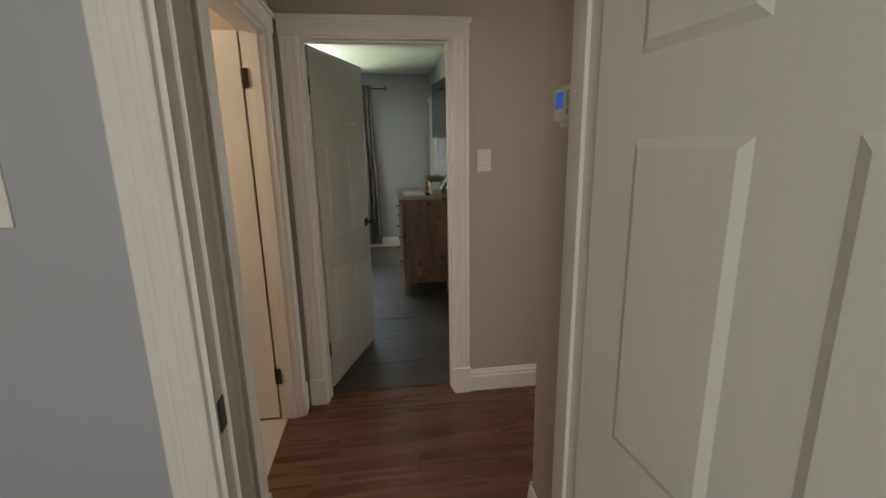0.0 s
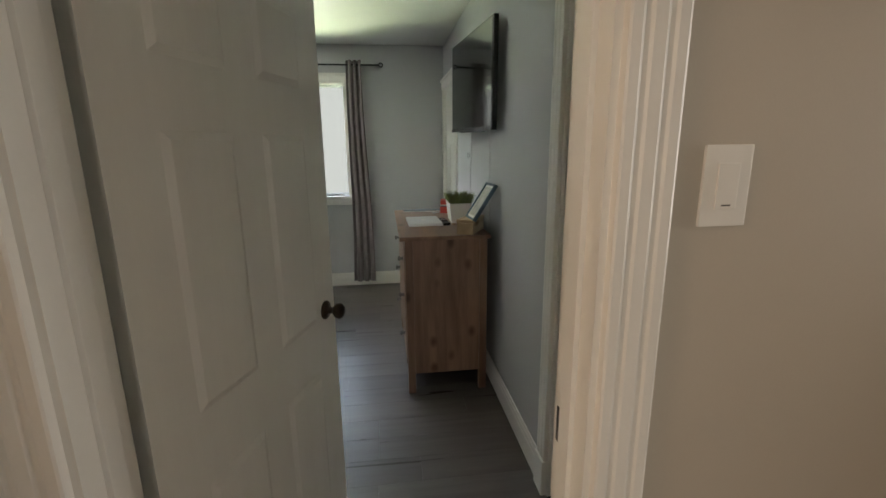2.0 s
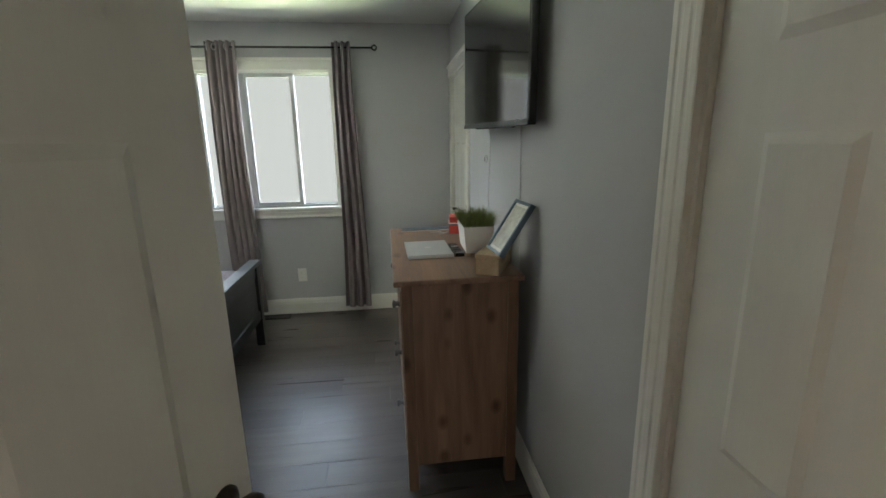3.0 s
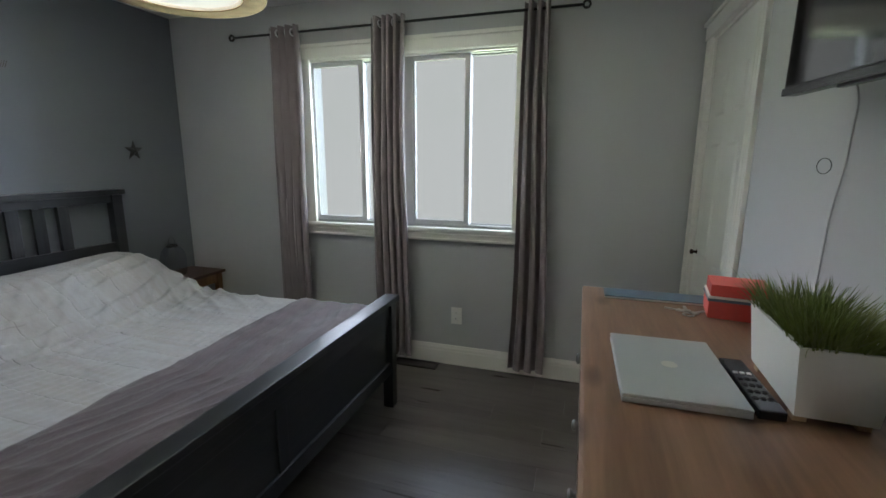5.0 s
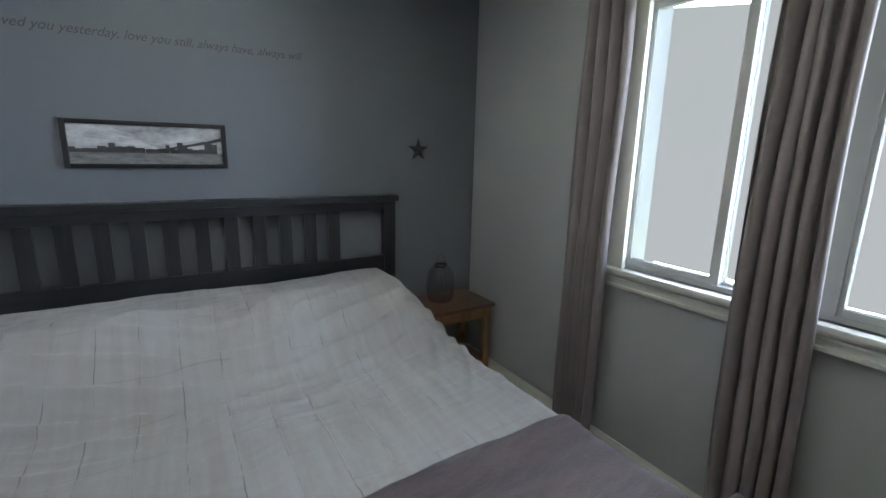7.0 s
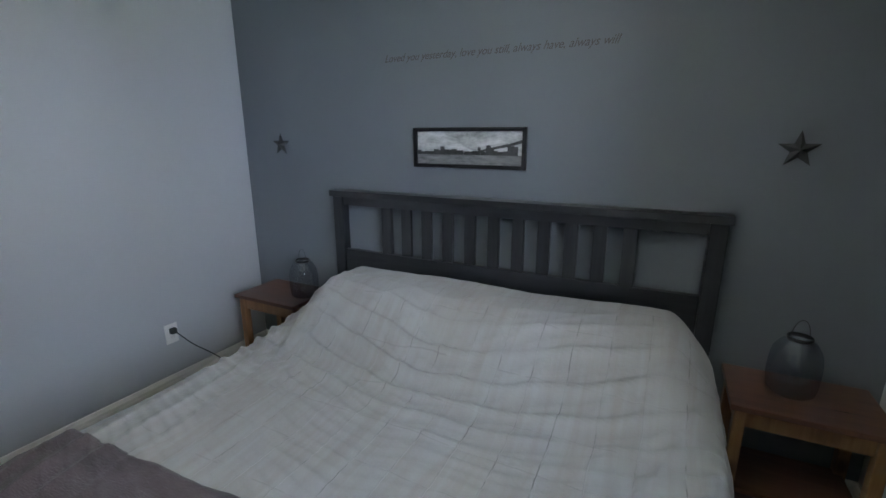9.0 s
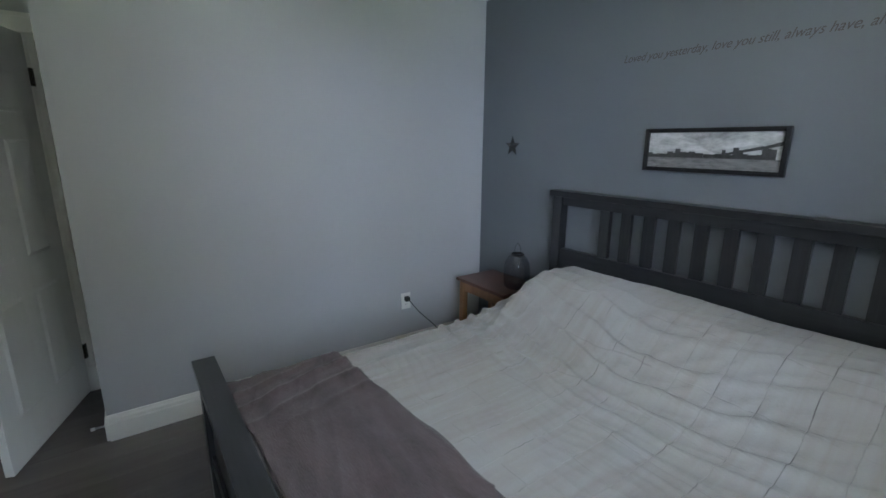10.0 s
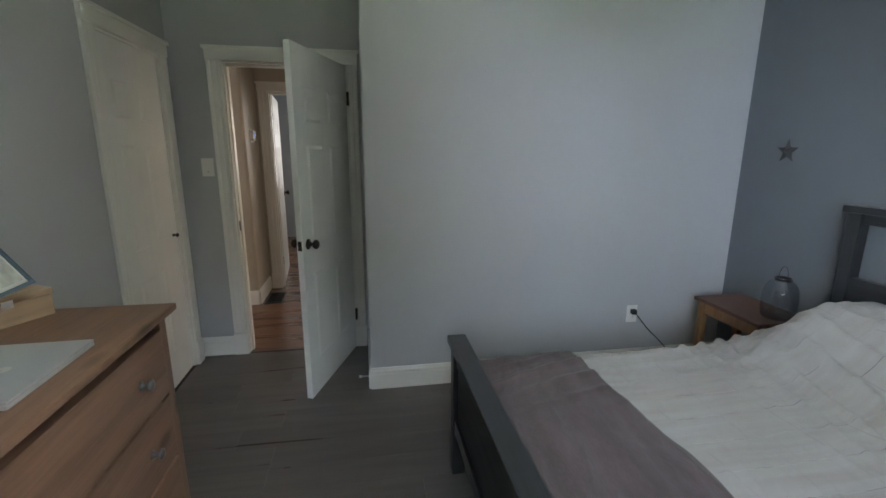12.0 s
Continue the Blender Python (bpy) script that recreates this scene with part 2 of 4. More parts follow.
DAYLIGHT = glowing("bright_garden", (0.98, 1.0, 0.93), 0.84, 0.06)
DAYLIGHT.node_tree.nodes["Principled BSDF"].inputs["Base Color"].default_value = (0, 0, 0, 1)
DAYLIGHT.node_tree.nodes["Principled BSDF"].inputs["Specular IOR Level"].default_value = 0.0


def quilt_cloth():
    """Off-white cloth with crinkled woven squares and faint darker seam lines."""
    m, n, l, b = nodes_of("white_crinkled_bedspread")
    co = n.new("ShaderNodeTexCoord")
    sep = n.new("ShaderNodeSeparateXYZ")
    wob = n.new("ShaderNodeTexNoise")
    wob.inputs["Scale"].default_value, wob.inputs["Detail"].default_value = 6.0, 3
    l.new(co.outputs["Object"], wob.inputs["Vector"])
    l.new(co.outputs["Object"], sep.inputs[0])
    seams = []
    for k, step, low in ((0, 0.19, 0.72), (1, 0.13, 0.0)):
        a = n.new("ShaderNodeMath")
        a.operation, a.inputs[1].default_value = "MULTIPLY_ADD", 0.02
        l.new(wob.outputs["Fac"], a.inputs[0])
        l.new(sep.outputs[k], a.inputs[2])
        d = n.new("ShaderNodeMath")
        d.operation, d.inputs[1].default_value = "DIVIDE", step
        l.new(a.outputs[0], d.inputs[0])
        f = n.new("ShaderNodeMath")
        f.operation, f.inputs[1].default_value = "PINGPONG", 0.5
        l.new(d.outputs[0], f.inputs[0])
        g = n.new("ShaderNodeMapRange")
        g.inputs["From Max"].default_value, g.inputs["To Min"].default_value = 0.016, low
        l.new(f.outputs[0], g.inputs["Value"])
        seams.append(g.outputs["Result"])
    patch = n.new("ShaderNodeTexNoise")
    patch.inputs["Scale"].default_value, patch.inputs["Detail"].default_value = 9.0, 5
    l.new(co.outputs["Object"], patch.inputs["Vector"])
    broken = n.new("ShaderNodeMapRange")
    broken.inputs["From Min"].default_value, broken.inputs["From Max"].default_value = 0.36, 0.52
    broken.inputs["To Min"].default_value, broken.inputs["To Max"].default_value = 0.25, 1.0
    l.new(patch.outputs["Fac"], broken.inputs["Value"])
    mul = n.new("ShaderNodeMath")
    mul.operation = "MINIMUM"
    l.new(seams[0], mul.inputs[0])
    l.new(seams[1], mul.inputs[1])
    mx = n.new("ShaderNodeMath")
    mx.operation = "MAXIMUM"
    l.new(mul.outputs[0], mx.inputs[0])
    l.new(broken.outputs["Result"], mx.inputs[1])
    ramp = n.new("ShaderNodeValToRGB")
    ramp.color_ramp.elements[0].color, ramp.color_ramp.elements[1].color = (0.12, 0.113, 0.112, 1), (0.325, 0.317, 0.316, 1)
    ramp.color_ramp.elements[0].position, ramp.color_ramp.elements[1].position = 0.2, 0.95
    l.new(mx.outputs[0], ramp.inputs["Fac"])
    stain = n.new("ShaderNodeTexNoise")
    stain.inputs["Scale"].default_value, stain.inputs["Detail"].default_value = 3.0, 6
    l.new(co.outputs["Object"], stain.inputs["Vector"])
    sr = n.new("ShaderNodeValToRGB")
    sr.color_ramp.elements[0].position, sr.color_ramp.elements[1].position = 0.35, 0.6
    sr.color_ramp.elements[0].color, sr.color_ramp.elements[1].color = (0.87, 0.82, 0.76, 1), (1, 1, 1, 1)
    run = n.new("ShaderNodeMapping")
    run.inputs["Scale"].default_value = (2.0, 22.0, 2.0)
    l.new(co.outputs["Object"], run.inputs["Vector"])
    streak = n.new("ShaderNodeTexNoise")
    streak.inputs["Scale"].default_value, streak.inputs["Detail"].default_value, streak.inputs["Distortion"].default_value = 1.0, 5, 0.6
    l.new(run.outputs["Vector"], streak.inputs["Vector"])
    both = n.new("ShaderNodeMath")
    both.operation, both.inputs[1].default_value = "MULTIPLY_ADD", 0.55
    l.new(streak.outputs["Fac"], both.inputs[0])
    less = n.new("ShaderNodeMath")
    less.operation, less.inputs[1].default_value = "MULTIPLY", 0.45
    l.new(stain.outputs["Fac"], less.inputs[0])
    l.new(less.outputs[0], both.inputs[2])
    l.new(both.outputs[0], sr.inputs["Fac"])
    mm = n.new("ShaderNodeMixRGB")
    mm.blend_type, mm.inputs[0].default_value = "MULTIPLY", 1.0
    l.new(ramp.outputs["Color"], mm.inputs[1])
    l.new(sr.outputs["Color"], mm.inputs[2])
    l.new(mm.outputs[0], b.inputs["Base Color"])
    b.inputs["Roughness"].default_value = 0.9
    b.inputs["Sheen Weight"].default_value = 0.2
    wv = n.new("ShaderNodeTexNoise")
    wv.inputs["Scale"].default_value, wv.inputs["Detail"].default_value = 45.0, 5
    l.new(co.outputs["Object"], wv.inputs["Vector"])
    hh = n.new("ShaderNodeMath")
    hh.operation, hh.inputs[1].default_value = "MULTIPLY_ADD", 0.5
    l.new(wv.outputs["Fac"], hh.inputs[0])
    faint = n.new("ShaderNodeMath")
    faint.operation, faint.inputs[1].default_value = "MULTIPLY", 0.35
    l.new(mul.outputs[0], faint.inputs[0])
    l.new(faint.outputs[0], hh.inputs[2])
    bp = n.new("ShaderNodeBump")
    bp.inputs["Strength"].default_value, bp.inputs["Distance"].default_value = 0.8, 0.005
    l.new(hh.outputs[0], bp.inputs["Height"])
    l.new(bp.outputs["Normal"], b.inputs["Normal"])
    return m


SPREAD = quilt_cloth()

# ---- building tools ----


def box(bm, x0, x1, y0, y1, z0, z1, bevel=0.0):
    v = [bm.verts.new((x, y, z)) for x in (x0, x1) for y in (y0, y1) for z in (z0, z1)]
    fs = [bm.faces.new([v[i] for i in q]) for q in ((0, 1, 3, 2), (4, 6, 7, 5), (0, 4, 5, 1), (2, 3, 7, 6), (0, 2, 6, 4), (1, 5, 7, 3))]
    if bevel:
        edges = list({e for f in fs for e in f.edges})
        bmesh.ops.bevel(bm, geom=edges, offset=bevel, segments=2, affect="EDGES", profile=0.7)


def tube(bm, p0, p1, r0, r1=None, seg=12, cap=True):
    p0, p1 = Vector(p0), Vector(p1)
    r1 = r0 if r1 is None else r1
    d = p1 - p0
    m = Matrix.Translation((p0 + p1) / 2) @ d.to_track_quat("Z", "Y").to_matrix().to_4x4()
    bmesh.ops.create_cone(bm, cap_ends=cap, segments=seg, radius1=r0, radius2=r1, depth=d.length, matrix=m)


def lathe(bm, profile, seg=24, m=Matrix()):
    """Turns (radius, height) pairs round z."""
    rings = []
    for r, z in profile:
        if r < 1e-5:
            rings.append([bm.verts.new(m @ Vector((0, 0, z)))])
        else:
            rings.append([bm.verts.new(m @ Vector((r * math.cos(2 * math.pi * k / seg), r * math.sin(2 * math.pi * k / seg), z))) for k in range(seg)])
    for a, b in zip(rings, rings[1:]):
        for k in range(seg):
            q = [a[k % len(a)], a[(k + 1) % len(a)], b[(k + 1) % len(b)], b[k % len(b)]]
            q = list(dict.fromkeys(q))
            if len(q) > 2:
                bm.faces.new(q)


def extrude_profile(bm, profile, length, m):
    """A moulding: the (out, up) profile swept along local x for a length, closed at its ends."""
    a = [bm.verts.new(m @ Vector((0, o, u))) for o, u in profile]
    b = [bm.verts.new(m @ Vector((length, o, u))) for o, u in profile]
    k = len(profile)
    for i in range(k):
        bm.faces.new([a[i], a[(i + 1) % k], b[(i + 1) % k], b[i]])
    bm.faces.new(a[::-1])
    bm.faces.new(b)


def link(name, bm, material, parent=None, label="", smooth=False, m=None):
    bmesh.ops.recalc_face_normals(bm, faces=bm.faces)
    me = bpy.data.meshes.new(name)
    bm.to_mesh(me)
    bm.free()
    me.materials.append(material)
    if smooth:
        for p in me.polygons:
            p.use_smooth = True
    ob = new(name, me)
    if m is not None:
        ob.matrix_world = m
    if parent is not None:
        ob.parent = parent
    if label:
        ob["label"] = label
    return ob


def part(name, bm, material, parent, label="", smooth=False):
    return link(name, bm, material, parent, label, smooth)


def boxes(name, material, parent, items, label="", bevel=0.0):
    bm = bmesh.new()
    for it in items:
        box(bm, *it, bevel=bevel)
    return part(name, bm, material, parent, label)


def thing(name, label, category, group="", m=None):
    ob = new(name)
    ob.empty_display_size = 0.1
    if m is not None:
        ob.matrix_world = m
    return tagged(ob, label, category, group)


def structure(name, material, items, label="", bevel=0.0):
    bm = bmesh.new()
    for it in items:
        box(bm, *it, bevel=bevel)
    ob = link(name, bm, material)
    return tagged(ob, label, "", "", "structure")


def wall_x(name, material, x0, x1, y0, y1, z0, z1, holes=(), label=""):
    """A wall that runs along y, between x0 and x1, with holes (y0, y1, z0, z1)."""
    items, at = [], y0
    for a, b, c, d in sorted(holes):
        if a > at:
            items.append((x0, x1, at, a, z0, z1))
        if c > z0:
            items.append((x0, x1, a, b, z0, c))
        if d < z1:
            items.append((x0, x1, a, b, d, z1))
        at = b
    if at < y1:
        items.append((x0, x1, at, y1, z0, z1))
    return structure(name, material, items, label)


def wall_y(name, material, y0, y1, x0, x1, z0, z1, holes=(), label=""):
    items, at = [], x0
    for a, b, c, d in sorted(holes):
        if a > at:
            items.append((at, a, y0, y1, z0, z1))
        if c > z0:
            items.append((a, b, y0, y1, z0, c))
        if d < z1:
            items.append((a, b, y0, y1, d, z1))
        at = b
    if at < x1:
        items.append((at, x1, y0, y1, z0, z1))
    return structure(name, material, items, label)


# ---- the rooms ----
H = 2.48          # ceiling
XT = -0.05        # television wall
XH = -3.73        # headboard wall
YW = 4.08         # window wall
YB = 0.67         # closet front facing the window
XB = -1.265       # its side beside the door
DOOR = (-1.15, -0.37)      # bedroom doorway
START = (-1.12, -0.325)     # doorway that the walk begins in
BATH = (-1.03, -0.25)      # bathroom doorway in the hall's side wall
CLOSET = (0.14, 0.84)
SIDE = (3.26, 3.96)
HEAD = 2.05
WIN = (-2.54, -1.04, 0.985, 2.109)

wall_y("wall_window", PAINT_WALL, YW, YW + 0.18, XH - 0.12, 0.07, 0, H, [WIN], "light grey painted wall with the bedroom window")
wall_x("wall_headboard", PAINT_ACCENT, XH - 0.12, XH, YB - 0.12, YW, 0, H, (), "slate blue painted accent wall behind the bed")
wall_x("wall_television", PAINT_WALL, XT, 0.07, 0, YW, 0, H, [(*CLOSET, 0, HEAD), (*SIDE, 0, HEAD)], "light grey painted wall with television and two doors")
structure("wall_closet_front", PAINT_WALL, [(XH, XB, YB - 0.12, YB, 0, H), (XB - 0.12, XB, 0, YB - 0.12, 0, H)], "light grey painted wall beside the open door")
hall_end = wall_y("wall_hall_end", PAINT_HALL, -0.13, -0.065, -1.28, 2.4, 0, H, [(*DOOR, 0, HEAD)], "grey hall wall, warm light in its paint, round the bedroom doorway")
wall_y("wall_bedroom_door", PAINT_WALL, -0.065, 0, -1.39, 2.4, 0, H, [(*DOOR, 0, HEAD)], "light grey painted wall round the bedroom doorway")
wall_x("wall_hall_side", PAINT_HALL, -1.39, -1.28, -1.63, -0.065, 0, H, [(*BATH, 0, HEAD)], "grey hall wall, warm light in its paint, with the bathroom doorway")
wall_y("wall_start_hall_face", PAINT_HALL, -1.695, -1.63, -1.39, 2.4, 0, H, [(*START, 0, HEAD)], "grey hall wall, warm light in its paint, round the first doorway")
wall_y("wall_start_room_face", PAINT_ROOM, -1.76, -1.695, -3.2, 1.4, 0, H, [(*START, 0, HEAD)], "blue grey painted wall round the first doorway")
bm = bmesh.new()
box(bm, -0.21, 2.4, -1.63, -1.10, 0, H)
edge = [e for e in bm.edges if all(abs(v.co.x + 0.21) < 1e-4 and abs(v.co.y + 1.10) < 1e-4 for v in e.verts)]
bmesh.ops.bevel(bm, geom=edge, offset=0.03, segments=8, affect="EDGES", profile=0.5)
tagged(link("wall_thermostat", bm, PAINT_HALL), "grey hall wall, warm light in its paint, with a rounded corner and thermostat", kind="structure")
wall_x("wall_corridor_end", PAINT_HALL, 2.4, 2.5, -1.63, 0, 0, H, (), "plain wall closing the side corridor")
structure("wall_bathroom", PAINT_HALL, [(-3.1, -3.0, -1.695, -0.065, 0, H), (-3.0, -1.39, -0.12, -0.065, 0, H), (-3.0, -1.39, -1.695, -1.63, 0, H)], "warm lit bathroom walls")
structure("wall_start_room", PAINT_ROOM, [(-3.3, -3.2, -4.7, -1.695, 0, H), (1.4, 1.5, -4.7, -1.695, 0, H), (-3.2, 1.4, -4.7, -4.6, 0, H)], "blue grey walls of the first room")
structure("wall_closets", PAINT_WALL, [(0.75, 0.85, 0, YW + 0.18, 0, H), (0.07, 0.75, 1.3, 1.4, 0, H), (0.07, 0.75, 2.8, 2.9, 0, H), (0.07, 0.75, YW, YW + 0.1, 0, H)], "plain closet walls behind the closed doors")
structure("ceiling", PAINT_CEILING, [(-4.0, 2.6, -4.8, 4.4, H, H + 0.12)], "white flat painted ceiling")
floor = structure("floor", SUBFLOOR, [(-3.9, 0.9, -0.06, YW + 0.2, -0.06, -0.011), (-1.39, 2.5, -1.76, -0.06, -0.06, -0.011), (-3.3, 1.5, -4.8, -1.76, -0.06, -0.011)], "dark laminate plank floor")
structure("floor_bathroom", TILE, [(-3.1, -1.36, -1.7, -0.1, -0.06, -0.002)], "pale tiled bathroom floor")

# outside
structure("ground", LAWN, [(-80, 80, 4.3, 75, -0.75, -0.7)], "mown green lawn outside the window")
structure("backdrop", DAYLIGHT, [(-16, 9, 9.6, 9.7, -0.7, 4.7)], "overexposed bright garden and sky beyond the window")

# ---- trim ----
BASE = [(0, 0), (0.014, 0), (0.014, 0.095), (0.011, 0.103), (0.011, 0.118), (0.007, 0.128), (0.005, 0.14), (0, 0.142)]


def baseboard(x0, y0, x1, y1):
    """Skirting from one point to another; the wall lies to the right of the way."""
    d = Vector((x1 - x0, y1 - y0, 0))
    m = Matrix.Translation((x0, y0, 0.0)) @ pose(0, 0, 0, 0, 0, math.degrees(math.atan2(d.y, d.x)))
    bm = bmesh.new()
    extrude_profile(bm, BASE, d.length, m)
    return tagged(link("baseboard", bm, PAINT_TRIM), "white moulded baseboard along the wall", kind="structure")


CAS = 0.088
baseboards = (
    (XT - 0.0, YW, XH, YW),
    (XH, YW, XH, YB),
    (XH, YB, XB, YB),
    (XB, YB, XB, 0.0),
    (DOOR[1] + CAS, 0.0, XT, 0.0),
    (XT, CLOSET[1] + CAS, XT, SIDE[0] - CAS),
    (2.4, -0.13, DOOR[1] + CAS, -0.13),
    (-0.21, -1.63, -0.21, -1.112),
    (-0.21, -1.10, 2.4, -1.10),
    (-1.28, BATH[0] - CAS, -1.28, -1.63),
    (START[0] - CAS, -1.76, -3.2, -1.76),
)
for b in baseboards:
    baseboard(*b)

FLUTES = [(0, 0), (0.016, 0.0), (0.018, 0.004), (0.018, 0.018), (0.0155, 0.023), (0.0155, 0.030), (0.018, 0.035), (0.018, 0.053), (0.0155, 0.058), (0.0155, 0.065), (0.018, 0.070), (0.018, 0.084), (0.016, 0.088), (0, 0.088)]


def casing(a, b, m, label, plinth=True):
    """Door trim round an opening from a to b along local x, on the wall face y=0 towards +y; fluted legs, plinth blocks and a head board."""
    bm = bmesh.new()
    up = Matrix(((0, 1, 0, 0), (0, 0, 0, 0), (1, 0, 0, 0), (0, 0, 0, 1)))
    foot = 0.165 if plinth else 0.0
    for x in (a - 0.088, b):
        leg = m @ Matrix(((0, 0, 1, x), (0, 1, 0, 0), (1, 0, 0, foot), (0, 0, 0, 1)))
        extrude_profile(bm, FLUTES, HEAD - foot, leg)
    ob = link("trim", bm, PAINT_TRIM)
    tagged(ob, label, kind="structure")
    bm = bmesh.new()
    if plinth:
        for x in (a - 0.092, b - 0.004):
            box(bm, x, x + 0.096, 0.0, 0.026, 0, foot, bevel=0.003)
    box(bm, a - 0.092, b + 0.092, 0.0, 0.024, HEAD, HEAD + 0.085, bevel=0.003)
    box(bm, a - 0.104, b + 0.104, 0.0, 0.034, HEAD + 0.072, HEAD + 0.092, bevel=0.003)
    bmesh.ops.transform(bm, matrix=m, verts=bm.verts)
    tagged(link("trim", bm, PAINT_TRIM), label, kind="structure")


def jamb(a, b, depth0, depth1, m, label, stop):
    """Jamb boards lining an opening, with a door stop."""
    bm = bmesh.new()
    t = 0.012
    for x0, x1 in ((a, a + t), (b - t, b)):
        box(bm, x0, x1, depth0, depth1, 0, HEAD)
    box(bm, a + t, b - t, depth0, depth1, HEAD - t, HEAD)
    s0, s1 = stop
    for x0, x1 in ((a + t, a + t + 0.010), (b - t - 0.010, b - t)):
        box(bm, x0, x1, s0, s1, 0, HEAD - t, bevel=0.002)
    box(bm, a + t + 0.01, b - t - 0.01, s0, s1, HEAD - t - 0.010, HEAD - t, bevel=0.002)
    bmesh.ops.transform(bm, matrix=m, verts=bm.verts)
    tagged(link("trim", bm, PAINT_TRIM), label, kind="structure")


flip = lambda y: Matrix.Translation((0, y, 0)) @ Matrix.Diagonal((1, -1, 1, 1))
side_face = lambda x, s: Matrix(((0, s, 0, x), (1, 0, 0, 0), (0, 0, 1, 0), (0, 0, 0, 1)))
casing(*DOOR, Matrix(), "white fluted casing round the bedroom doorway")
casing(*DOOR, flip(-0.13), "white fluted casing round the bedroom doorway on the hall side")
jamb(*DOOR, -0.13, 0.0, Matrix(), "white door jamb of the bedroom doorway", (-0.085, -0.042))
casing(*START, flip(-1.76), "white fluted casing round the first doorway")
casing(*START, Matrix.Translation((0, -1.63, 0)), "white fluted casing round the first doorway on the hall side")
jamb(*START, -1.76, -1.63, Matrix(), "white door jamb of the first doorway", (-1.718, -1.675))
casing(*BATH, side_face(-1.28, 1), "white fluted casing round the bathroom doorway")
jamb(*BATH, 0.0, 0.11, side_face(-1.28, -1), "white door jamb of the bathroom doorway", (0.03, 0.07))
casing(*CLOSET, side_face(XT, -1), "white fluted casing round the closet door")
jamb(*CLOSET, 0.0, 0.12, side_face(XT, 1), "white door jamb of the closet", (0.052, 0.09))
casing(*SIDE, side_face(XT, -1), "white fluted casing round the second door")
jamb(*SIDE, 0.0, 0.12, side_face(XT, 1), "white door jamb of the second door", (0.052, 0.09))
structure("threshold", wood("threshold_strip", (0.05, 0.03, 0.02), (0.11, 0.07, 0.05), 0.4), [(DOOR[0] + 0.012, DOOR[1] - 0.012, -0.035, 0.012, 0.0005, 0.006)], "flat wooden threshold strip in the doorway", 0.002)

# ---- doors ----


def leaf_mesh(w, h=2.028, t=0.035):
    """A six-panel door leaf, hinged at x=0, with its face towards -y at y=0 and +y at y=t."""
    bm = bmesh.new()
    s, c = 0.115, 0.10
    xs = [0, s, (w - c) / 2, (w + c) / 2, w - s, w]
    zs = [0, 0.215, 0.765, 0.925, 1.505, 1.625, 1.83, h]
    for y, turn in ((0.0, False), (t, True)):
        g = [[bm.verts.new((x, y, z)) for z in zs] for x in xs]
        panels = []
        for i in range(5):
            for k in range(7):
                q = [g[i][k], g[i + 1][k], g[i + 1][k + 1], g[i][k + 1]]
                f = bm.faces.new(q[::-1] if turn else q)
                if i in (1, 3) and k in (1, 3, 5):
                    panels.append(f)
        bmesh.ops.inset_individual(bm, faces=panels, thickness=0.015, depth=-0.010)
        bmesh.ops.inset_individual(bm, faces=panels, thickness=0.008, depth=0.0)
        bmesh.ops.inset_individual(bm, faces=panels, thickness=0.024, depth=0.007)
    for x in (0.0, w):
        vs = [bm.verts.new((x, y, z)) for y, z in ((0, 0), (t, 0), (t, h), (0, h))]
        bm.faces.new(vs if x else vs[::-1])
    for z in (0.0, h):
        vs = [bm.verts.new((x, y, z)) for x, y in ((0, 0), (w, 0), (w, t), (0, t))]
        bm.faces.new(vs if z else vs[::-1])
    bmesh.ops.remove_doubles(bm, verts=bm.verts, dist=1e-5)
    return bm


KNOB = [(0.0, 0.0), (0.031, 0.0), (0.031, 0.004), (0.024, 0.010), (0.012, 0.012), (0.011, 0.028), (0.020, 0.034), (0.027, 0.045), (0.026, 0.056), (0.017, 0.064), (0.0, 0.067)]
SMALL_KNOB = [(0.0, 0.0), (0.012, 0.0), (0.007, 0.006), (0.006, 0.014), (0.013, 0.022), (0.014, 0.028), (0.008, 0.033), (0.0, 0.034)]


